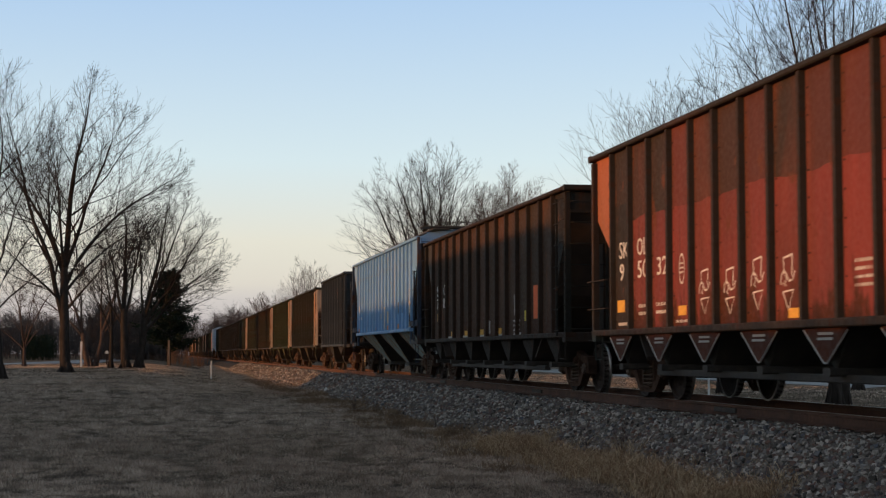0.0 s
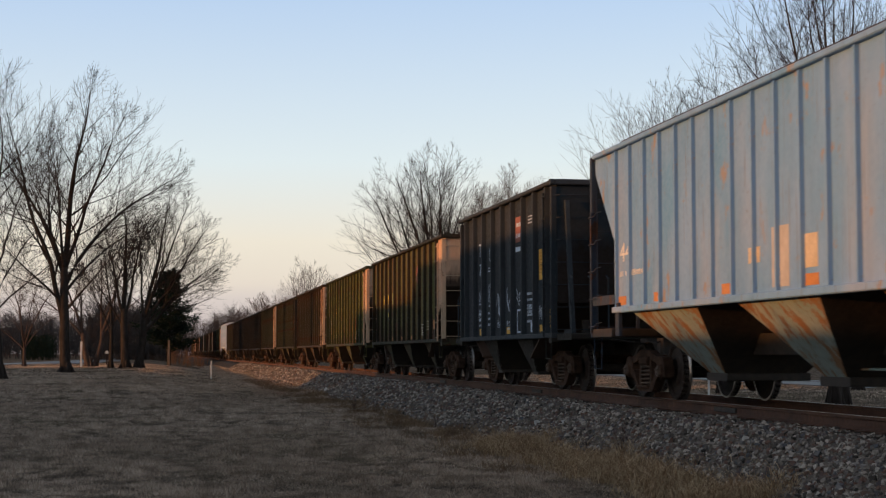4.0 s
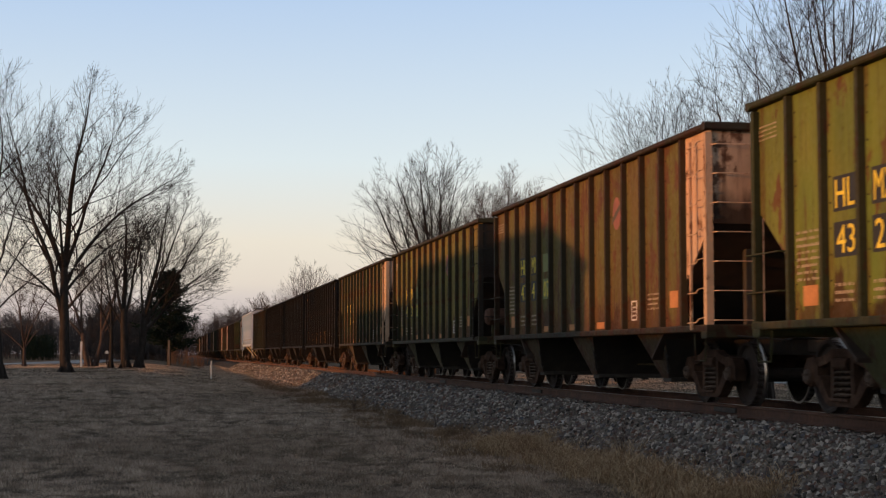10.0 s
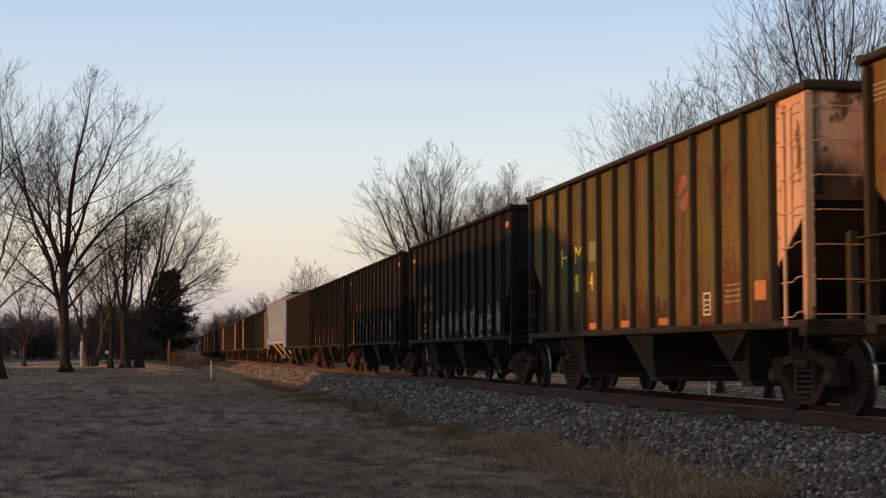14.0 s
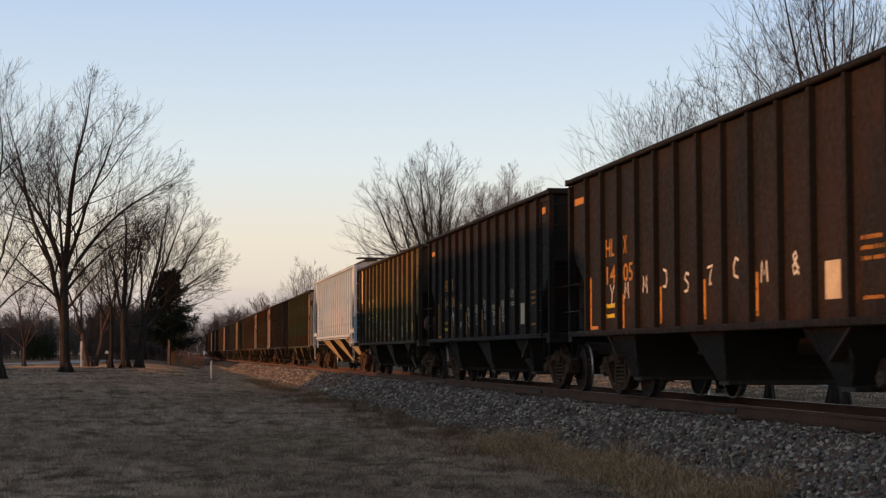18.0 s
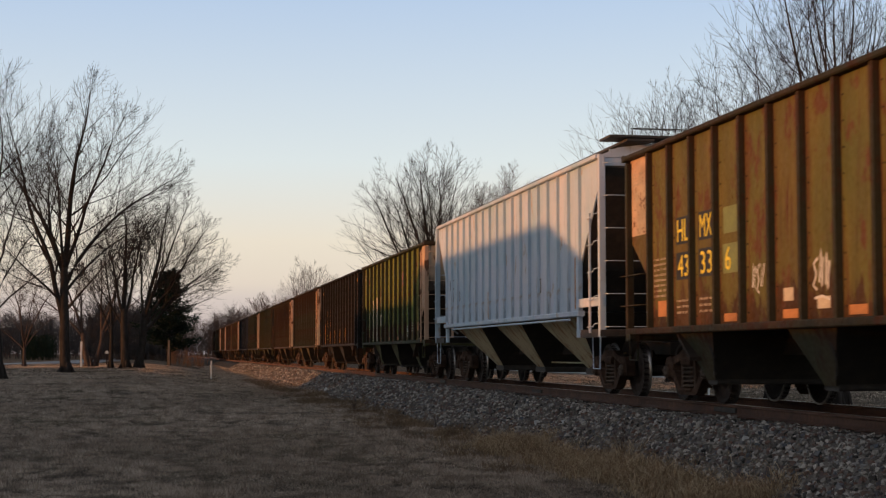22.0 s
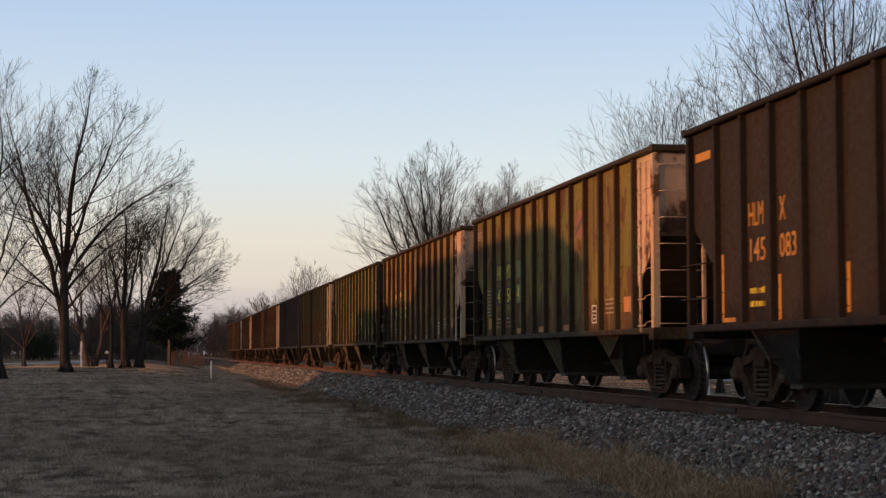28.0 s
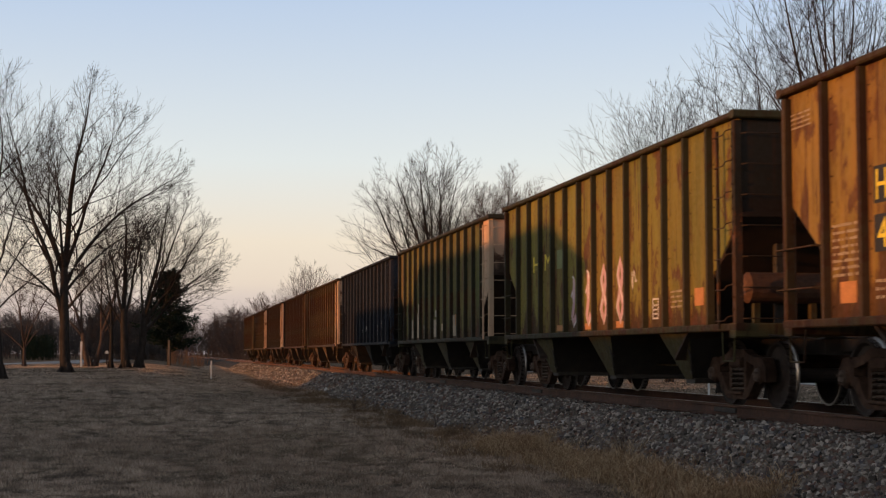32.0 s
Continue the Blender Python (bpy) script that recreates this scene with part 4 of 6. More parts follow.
def covered_hopper(s_far, length, mats, label, pipe=True, frame_mat=None):
    """A closed grain hopper with a shallow roof, running boards and three sloped bays."""
    body, trim, low = mats
    posts = frame_mat or body
    h, w, sill, eave, ridge = length / 2, 1.6, 1.48, 4.17, 4.40
    yc = s_far - h
    car = thing("covered_hopper_car", pose(TRACK, yc, 0), label, "hopper car", "cars of the train")
    CARS.append((car, yc))
    cut, ce, ci = 1.48, 3.98, 2.38
    ws = w - 0.08
    for sg in (-1, 1):
        a, b = sorted((sg * ws - 0.012, sg * ws + 0.012))
        part("side_sheet", Shape().prism([(-h, eave), (h, eave), (h, ce), (h - cut, ci), (h - cut, sill), (-h + cut, sill), (-h + cut, ci), (-h, ce)], 0, a, b), body, car)
        rib = shared(f"thin_rib|{sg}", lambda: Shape().prism([(sg * (ws + 0.010), -0.026), (sg * (w - 0.01), -0.024), (sg * (w - 0.01), 0.024), (sg * (ws + 0.010), 0.026)], 2, sill + 0.03, eave - 0.06))
        for i in range(18):
            part("rib", rib, body, car, "", pose(0, -h + cut + (length - 2 * cut) * i / 17, 0))
        x0, x1 = sorted((sg * (w - 0.1), sg * (w + 0.02)))
        part("side_sill", Shape().box(x0, x1, -h + cut - 0.1, h - cut + 0.1, sill - 0.07, sill + 0.03, 0.015), body, car)
        part("eave_angle", Shape().box(x0, x1, -h + 0.2, h - 0.2, eave - 0.05, eave + 0.03, 0.015), body, car)
        if pipe:
            part("train_pipe", Shape().tube([(sg * 1.62, -h + 2.0, sill - 0.12), (sg * 1.62, h - 2.6, sill - 0.12), (sg * 1.4, h - 2.2, sill - 0.22)], 0.022, 6), body, car)
    part("roof", Shape().prism([(-ws, eave + 0.01), (-ws + 0.25, eave + 0.12), (-0.5, ridge), (0.5, ridge), (ws - 0.25, eave + 0.12), (ws, eave + 0.01), (ws, eave - 0.05), (-ws, eave - 0.05)], 1, -h, h), body, car)
    for x in (-1.12, 1.12):
        part("running_board", Shape().box(x * 0.86 - 0.24, x * 0.86 + 0.24, -h - 0.35, h - 0.6, ridge - 0.035, ridge + 0.005), trim, car, "dark grated walkway")
    part("cross_walk", Shape().box(-1.5, 1.5, -h - 0.32, -h + 0.35, ridge + 0.03, ridge + 0.07), trim, car, "dark grated walkway")
    part("roof_rail", Shape().tube([(-1.1, -h - 0.3, ridge + 0.05), (-1.1, -h - 0.3, ridge + 0.18), (0.9, -h - 0.3, ridge + 0.18), (0.9, -h - 0.3, ridge + 0.05)], 0.016, 5), trim, car)
    for i in range(9):
        part("board_bracket", shared("board_bracket", lambda: Shape().box(-1.22, 1.22, -0.02, 0.02, 4.22, 4.355)), body, car, "", pose(0, -h + 0.7 + (length - 1.4) * i / 8, 0))
    for i in range(8):
        part("roof_hatch", shared("roof_hatch", lambda: Shape().box(-0.4, 0.4, -0.6, 0.6, 4.36, 4.45, 0.04)), body, car, "", pose(0, -h + 1.6 + (length - 3.2) * i / 7, 0))
    for sg in (-1, 1):
        part("end_sheet", Shape().box(-ws + 0.02, ws - 0.02, sg * (h - 0.04) - 0.012, sg * (h - 0.04) + 0.012, ce, eave), body, car)
        # dark colour stands for the shade inside the car's open end
        part("slope_sheet", Shape().prism([(sg * (h - 0.04), ce + 0.02), (sg * (h - 0.04), ce - 0.03), (sg * (h - cut - 0.1), ci - 0.14), (sg * (h - 2.45), 1.52), (sg * (h - 2.45), 1.57), (sg * (h - cut - 0.1), ci - 0.09)], 0, -ws + 0.02, ws - 0.02), STEEL_DARK, car)
        part("platform", Shape().box(-w, w, sg * (h - 0.65) - 0.65, sg * (h - 0.65) + 0.65, 1.02, 1.16, 0.02), STEEL_DARK, car)
        for sx in (-1, 1):
            part("corner_post", Shape().box(sx * (w - 0.05) - 0.06, sx * (w - 0.05) + 0.06, sg * (h - 0.06) - 0.05, sg * (h - 0.06) + 0.05, 1.02, eave, 0.012), posts, car)
            part("end_bar", Shape().box(sx * (w - 0.03) - 0.03, sx * (w - 0.03) + 0.03, sg * (h - cut / 2) - cut / 2, sg * (h - cut / 2) + cut / 2, sill + 0.08, sill + 0.24, 0.01), posts, car)
            part("side_post", Shape().prism([(sg * (h - cut - 0.18), 1.03), (sg * (h - cut + 0.04), 1.03), (sg * (h - cut + 0.04), sill + 0.1), (sg * (h - cut - 0.14), sill + 0.1)], 0, sx * (w - 0.05) - 0.03, sx * (w - 0.05) + 0.03), posts, car)
            part("sill_step", Shape().tube([(sx * (w - 0.03), sg * (h - 0.60), 1.05), (sx * (w - 0.03), sg * (h - 0.56), 0.48), (sx * (w - 0.03), sg * (h - 0.14), 0.48), (sx * (w - 0.03), sg * (h - 0.10), 1.05)], 0.013, 5), posts, car)
        ladder(car, posts, -(w + 0.012), sg * (h - 0.62), sg * (h - 0.10), 1.1, 3.2, 5, f"cov{sg}")
        end_ladder(car, posts, sg * (h + 0.03), -(w - 0.86), -(w - 0.08), 1.1, eave - 0.05, 6, f"cov{sg}")
        coupler(car, sg, h)
    brake_rig(car, low, -h, "cov")
    part("centre_sill", Shape().box(-0.32, 0.32, -h + 0.1, h - 0.1, 0.72, 1.04, 0.02), STEEL_DARK, car)
    for i in range(3):
        def bay(sides):
            a0, a1, b, zt, zb, xa, xb = (1.95 if i == 0 else 1.42), (1.95 if i == 2 else 1.42), 0.30, sill + 0.02, 0.42, ws - 0.02, 0.62
            p = [(-xa, -a0, zt), (xa, -a0, zt), (xa, a1, zt), (-xa, a1, zt), (-xb, -b, zb), (xb, -b, zb), (xb, b, zb), (-xb, b, zb)]
            if sides:
                return Shape().add([p[j] for j in ((1, 5, 6, 2) if sides > 0 else (3, 7, 4, 0))], [(0, 1, 2, 3)])
            return Shape().add(p, [(0, 4, 5, 1), (2, 6, 7, 3), (4, 7, 6, 5), (0, 1, 2, 3)]).box(-0.66, 0.66, -0.45, 0.45, 0.33, 0.45, 0.02)
        at = pose(0, (i - 1) * 4.3, 0)
        # bay slopes take a dark colour for shade, the side plates do not
        b = part("hopper_bay", shared(f"hopper_bay{i}", lambda: bay(0)), STEEL_DARK, car, "sooty sloped hopper bay", at)
        for sx in (-1, 1):
            part("bay_side", shared(f"bay_side{i}{sx}", lambda: bay(sx)), low, b, "stained beige side plate")
    for sg in (-1, 1):
        truck(car, sg * (h - 1.35))
    return car, h, ws


def car_set(name, colour, amount, shift, end=None, trim=None, dirt=0.4, rust=(0.11, 0.036, 0.015), band=None, low=(0.06, 0.055, 0.045), panels=None):
    """Paints of one car: sides, ribs and chords, ends, underside with soot and shade in its colour."""
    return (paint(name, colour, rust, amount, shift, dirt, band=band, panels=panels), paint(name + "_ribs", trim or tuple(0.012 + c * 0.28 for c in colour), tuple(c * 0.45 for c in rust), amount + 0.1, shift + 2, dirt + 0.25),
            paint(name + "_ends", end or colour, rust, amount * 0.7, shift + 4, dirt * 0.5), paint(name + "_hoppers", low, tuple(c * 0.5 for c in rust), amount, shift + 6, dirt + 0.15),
            # end sheet, its lower part darkened for the recess's shade
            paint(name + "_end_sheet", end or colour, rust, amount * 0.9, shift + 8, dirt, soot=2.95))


# ---- markings on the sides that face the camera ----
WORDS = {}


def flat_paint(name, colour):
    return rough_mat(name, colour, tuple(c * 0.8 for c in colour), 8, 0.7, bstr=0.1)


M_YELLOW, M_WHITE, M_ORANGE = flat_paint("yellow_stencil", (0.85, 0.66, 0.05)), flat_paint("white_stencil", (0.76, 0.73, 0.68)), flat_paint("orange_reflector", (0.52, 0.22, 0.065))
M_BLACK, M_RED, M_GREEN = flat_paint("black_patch", (0.018, 0.017, 0.015)), flat_paint("faded_red", (0.30, 0.10, 0.065)), flat_paint("pale_green_patch", (0.19, 0.22, 0.07))
M_AMBER, M_CREAM, M_PINK = flat_paint("amber_stripe", (0.50, 0.22, 0.03)), flat_paint("cream_patch", (0.60, 0.50, 0.36)), flat_paint("pink_spray", (0.60, 0.36, 0.37))
M_PALE = flat_paint("grey_white_spray", (0.50, 0.47, 0.44))
M_DIM = flat_paint("worn_cream_stencil", (0.46, 0.37, 0.26))
M_COOL = flat_paint("cool_white_spray", (0.56, 0.66, 0.78))
M_GOLD, M_SLATE, M_STAIN = flat_paint("gold_reflector", (0.74, 0.40, 0.045)), flat_paint("slate_panel", (0.10, 0.13, 0.18)), flat_paint("rust_brown_stain", (0.22, 0.085, 0.035))
M_TALLOW = flat_paint("pale_yellow_spray", (0.60, 0.57, 0.33))
M_SIGNAL = flat_paint("bright_orange_patch", (0.75, 0.13, 0.02))
ON_SIDE = Matrix(((0, 0, -1, 0), (-1, 0, 0, 0), (0, 1, 0, 0), (0, 0, 0, 1)))


def word_mesh(text):
    if text not in WORDS:
        cu = bpy.data.curves.new("lettering", "FONT")
        cu.body, cu.resolution_u, cu.extrude = text, 2, 0.003
        ob = new("lettering", cu)
        dg = bpy.context.evaluated_depsgraph_get()
        me = bpy.data.meshes.new_from_object(ob.evaluated_get(dg))
        bpy.data.objects.remove(ob)
        xs, ys = [v.co.x for v in me.vertices], [v.co.y for v in me.vertices]
        x0, x1, y0, y1 = min(xs), max(xs), min(ys), max(ys)
        for v in me.vertices:
            v.co.x, v.co.y = (v.co.x - x0) / (x1 - x0), (v.co.y - y0) / (y1 - y0)
        WORDS[text] = me
    return WORDS[text]


def ribbon(s, pts, wide):
    """One flat joined stroke."""
    n = len(s.v)
    for i, p in enumerate(pts):
        d = pts[min(i + 1, len(pts) - 1)] - pts[max(i - 1, 0)]
        d = d.normalized() if d.length > 1e-6 else Vector((1, 0, 0))
        side = Vector((-d.y, d.x, 0)) * wide / 2
        s.v += [(*(p - side).xy, 0.0002 * (i % 5)), (*(p + side).xy, 0.0002 * (i % 5))]
    s.f += [(n + 2 * i, n + 2 * i + 2, n + 2 * i + 3, n + 2 * i + 1) for i in range(len(pts) - 1)]


class Side:
    """Puts marks on a car's near side: d metres from its far end, z up from the rail."""

    def __init__(self, car, h, ws):
        self.car, self.h, self.x = car, h, -(ws + 0.012)

    def at(self, d, z, w, t, lift=0.003):
        return Matrix.Translation((self.x - lift, self.h - d, z)) @ ON_SIDE @ Matrix.Diagonal((w, t, 1, 1))

    def word(self, text, d, z, w, t, mat):
        part("lettering", word_mesh(text), mat, self.car, "", self.at(d, z, w, t, 0.006))

    def patch(self, d, z, w, t, mat, name="patch", lift=0.003):
        part(name, shared("plate", lambda: Shape().box(0, 1, 0, 1, -0.003, 0.001)), mat, self.car, "", self.at(d, z, w, t, lift))

    def lines(self, d, z, w, t, n, mat, seed=0):
        """Small writing, as bars."""
        rng = random.Random(seed)
        s = Shape()
        for i in range(n):
            y, x = 1 - (i + 0.75) / n, 0.0
            while x < 0.97:
                k = min(rng.uniform(0.022, 0.05), 1.0 - x)
                s.box(x, x + k, y, y + rng.uniform(0.34, 0.46) / n, -0.001, 0.001)
                x += k + (0.10 if rng.random() < 0.16 else 0.028)
        part("small_writing", s, mat, self.car, "", self.at(d, z, w, t, 0.005))["kind"] = "stuff"

    def border(self, d, z, w, t, mat):
        s = Shape()
        b = 0.075
        s.box(0, 1, 0, b, -0.001, 0.001).box(0, 1, 1 - b, 1, -0.001, 0.001).box(0, b * 1.3, b, 1 - b, -0.001, 0.001).box(1 - b * 1.3, 1, b, 1 - b, -0.001, 0.001)
        part("label_frame", s, mat, self.car, "", self.at(d, z, w, t, 0.005))

    def tag(self, d, z, w, t, mat, seed, wide=0.035, loops=9):
        """Sprayed scribble: one bent stroke, no letters."""
        rng = random.Random(seed)
        pts = [Vector((rng.uniform(0.0, 0.25) + 0.75 * i / loops, rng.random(), 0)) for i in range(loops + 1)]
        path = []
        for i in range(len(pts) - 1):
            a, b, c, e = pts[max(i - 1, 0)], pts[i], pts[i + 1], pts[min(i + 2, len(pts) - 1)]
            for k in range(6):
                u = k / 6
                path.append(0.5 * ((2 * b) + (c - a) * u + (2 * a - 5 * b + 4 * c - e) * u * u + (3 * b - a - 3 * c + e) * u ** 3))
        s = Shape()
        ribbon(s, [Vector((p.x * w, p.y * t, 0)) for p in path], wide)
        part("graffiti", s, mat, self.car, "", self.at(d, z, 1, 1, 0.007))

    def scrawl(self, d, z, w, t, n, mat, seed, wide=0.03):
        """A row of sprayed marks, each a few bent strokes that spell nothing."""
        rng = random.Random(seed)
        kinds = ([(0, 0.2), (0.3, 1), (0.55, 0.1), (0.9, 0.8)], [(0, 0.6), (0.5, 1), (0.85, 0.4), (0.3, 0), (0.1, 0.5), (0.9, 0.6)], [(0.1, 0.9), (0.9, 0.6), (0.2, 0.35), (1, 0.1)],
                 [(0, 0.1), (0.4, 0.9), (0.5, 0.1), (1, 0.9)], [(0.9, 0.9), (0.2, 0.7), (0.7, 0.4), (0.1, 0.1), (0.8, 0)])
        s = Shape()
        for i in range(n):
            base = rng.choice(kinds)
            up = rng.uniform(-0.12, 0.12)
            pts = [Vector(((i + 0.08 + 0.84 * u + rng.gauss(0, 0.05)) * w / n, (v * rng.uniform(0.85, 1.1) + up) * t, 0)) for u, v in base]
            ribbon(s, pts, wide)
        if rng.random() < 0.5:
            ribbon(s, [Vector((0.1 * w, -0.15 * t, 0)), Vector((0.5 * w, -0.10 * t, 0)), Vector((0.95 * w, -0.2 * t, 0))], wide * 0.8)
        part("graffiti", s, mat, self.car, "", self.at(d, z, 1, 1, 0.007))

    def stroke(self, d, z, w, t, lines, mat, wide=0.022):
        """Sprayed lines through given corners of a unit square."""
        s = Shape()
        for row in lines:
            ribbon(s, [Vector((p[0] * w, p[1] * t, 0)) for p in row], wide)
        part("graffiti", s, mat, self.car, "", self.at(d, z, 1, 1, 0.007))

    def disc(self, d, z, r, mat, ring=0.0, name="emblem", tall=1.0):
        s = Shape()
        n = 24
        for i in range(n):
            a, b = 2 * math.pi * i / n, 2 * math.pi * (i + 1) / n
            s.add([(ring * math.cos(a), ring * math.sin(a) * tall, 0), (math.cos(a), math.sin(a) * tall, 0), (math.cos(b), math.sin(b) * tall, 0), (ring * math.cos(b), ring * math.sin(b) * tall, 0)], [(0, 1, 2, 3)])
        part(name, s, mat, self.car, "", self.at(d, z, r, r, 0.004))

    def emblem(self, d, z):
        """A faded red round badge crossed by a dark slanting bar."""
        self.disc(d, z, 0.23, M_RED, name="emblem", tall=1.2)
        part("emblem_bar", Shape().add([(-0.28, -0.19, 0), (0.28, 0.08, 0), (0.28, 0.19, 0), (-0.28, -0.08, 0)], [(0, 1, 2, 3)]), self.bar, self.car, "", self.at(d, z, 1, 1, 0.008))

    bar = flat_paint("brown_bar", (0.10, 0.075, 0.04))


def panel_at(i, pitch=0.99, first=1.15):
    """Distance of panel i's far edge from the car's far end."""
    return first + pitch * i


def coal_marks(side, number, seed, emblem=True, small=True, patches=True, letters=("HL", "MX"), mat=None, stripes=False):
    """The usual marks: initials, number, data lines, reflectors."""
    mat = mat or M_YELLOW
    rng = random.Random(seed)
    p = panel_at
    if stripes:
        side.word(letters[0], p(1) + 0.12, 2.38, 0.50, 0.30, mat)
        side.word(letters[1], p(2) + 0.16, 2.38, 0.20, 0.30, mat)
        for i, tx in enumerate(number):
            side.word(tx, p(1 + i) + 0.16, 1.92, 0.52, 0.30, mat)
        side.patch(p(0) + 0.08, 1.16, 0.08, 0.92, M_AMBER, "reflector")
        side.patch(p(0) + 0.16, 1.16, 0.42, 0.06, M_AMBER, "reflector")
        for i, z in ((2, 1.16), (4, 1.20), (6, 1.22), (8, 1.22)):
            side.patch(p(i) + 0.10, z, 0.08, 0.56, M_AMBER, "reflector")
        side.patch(0.20, 3.45, 0.62, 0.12, M_AMBER, "reflector")
        side.patch(13.22, 3.52, 0.34, 0.13, M_AMBER, "reflector")
        side.lines(p(1) + 0.14, 1.30, 0.5, 0.34, 2, M_YELLOW, seed)
        return
    for i, tx in enumerate(letters):
        if patches:
            side.patch(p(1 + i) + 0.20, 2.34, 0.62, 0.40, M_BLACK, "patch")
        side.word(tx, p(1 + i) + 0.26, 2.38, 0.50, 0.32, mat)
    side.patch(p(3) + 0.22, 2.36, 0.52, 0.36, M_GREEN, "patch")
    for i, tx in enumerate(number):
        if not tx:
            continue
        if patches:
            side.patch(p(1 + i) + 0.20, 1.82, 0.62, 0.40, M_BLACK if i != 2 else M_GREEN, "patch")
        side.word(tx, p(1 + i) + 0.28, 1.86, 0.48 if len(tx) > 1 else 0.22, 0.32, mat)
    if small:
        side.lines(p(0) + 0.12, 1.58, 0.68, 0.64, 8, M_DIM, seed)
        side.patch(p(0) + 0.30, 1.30, 0.42, 0.24, M_ORANGE, "reflector")
        side.lines(p(1) + 0.22, 1.30, 0.50, 0.26, 3, M_DIM, seed + 1)
        side.lines(p(2) + 0.22, 1.30, 0.55, 0.26, 3, M_DIM, seed + 2)
        side.lines(0.12, 3.42, 0.58, 0.22, 4, M_DIM, seed + 3)
    for i in (3, 5, 7):
        side.patch(p(i) + rng.uniform(0.2, 0.3), 1.17, 0.46, 0.11, M_ORANGE, "reflector")
    side.border(p(9) + 0.30, 1.27, 0.30, 0.32, M_WHITE)
    side.lines(p(9) + 0.36, 1.32, 0.18, 0.2, 3, M_WHITE, seed + 7)
    side.lines(p(10) + 0.2, 1.40, 0.55, 0.30, 4, M_DIM, seed + 5)
    side.patch(p(11) + 0.28, 1.42, 0.38, 0.25, M_ORANGE, "reflector")
    if emblem:
        side.emblem(p(8) + 0.48, 3.08)


OLIVE, GREEN, RUSTY, BLACK, CREAM = (0.150, 0.126, 0.026), (0.150, 0.165, 0.028), (0.235, 0.134, 0.031), (0.0105, 0.0088, 0.0085), (0.68, 0.41, 0.27)
K, SHIFT = 21401.0, 1.53


def far_end(e):
    return K * e - SHIFT


CAP_TAG = [[(0.20, 0.95), (0.82, 1.0)], [(0.20, 0.95), (0.24, 0.66)], [(0.82, 1.0), (0.76, 0.66), (0.82, 0.55), (0.98, 0.70)], [(0.02, 0.46), (0.06, 0.64), (0.22, 0.72), (0.40, 0.66), (0.56, 0.52), (0.76, 0.54)],
           [(0.30, 0.64), (0.40, 0.56), (0.24, 0.48), (0.36, 0.44)], [(0.14, 0.33), (0.86, 0.36), (0.52, 0.0), (0.14, 0.33)]]
HAND = {"8": [[(0.5, 0.5), (0.9, 0.76), (0.5, 1), (0.12, 0.76), (0.5, 0.5), (0.98, 0.25), (0.5, 0), (0.02, 0.25), (0.5, 0.5)]], "L": [[(0.3, 1), (0.55, 0.95), (0.5, 0.45), (0.2, 0.15), (0.5, 0), (0.95, 0.15)], [(0.1, 0.6), (0.5, 0.75)]],
        "M": [[(0, 0), (0.15, 1), (0.5, 0.35), (0.85, 1), (1, 0)]], "0": [[(0.1, 1), (0.8, 0.9), (0.95, 0.4), (0.6, 0), (0.1, 0.1)]], "S": [[(0.95, 0.9), (0.4, 1), (0.1, 0.7), (0.85, 0.4), (0.7, 0.05), (0.05, 0)]],
        "7": [[(0, 0.9), (0.95, 1), (0.5, 0.5), (0.35, 0), (0.75, 0.1)]], "C": [[(0.95, 0.85), (0.5, 1), (0.1, 0.6), (0.2, 0.15), (0.9, 0.0)]],
        "&": [[(0.95, 0.2), (0.5, 0.5), (0.2, 0.85), (0.55, 1), (0.75, 0.8), (0.15, 0.35), (0.3, 0.02), (0.7, 0.15), (1, 0)]]}


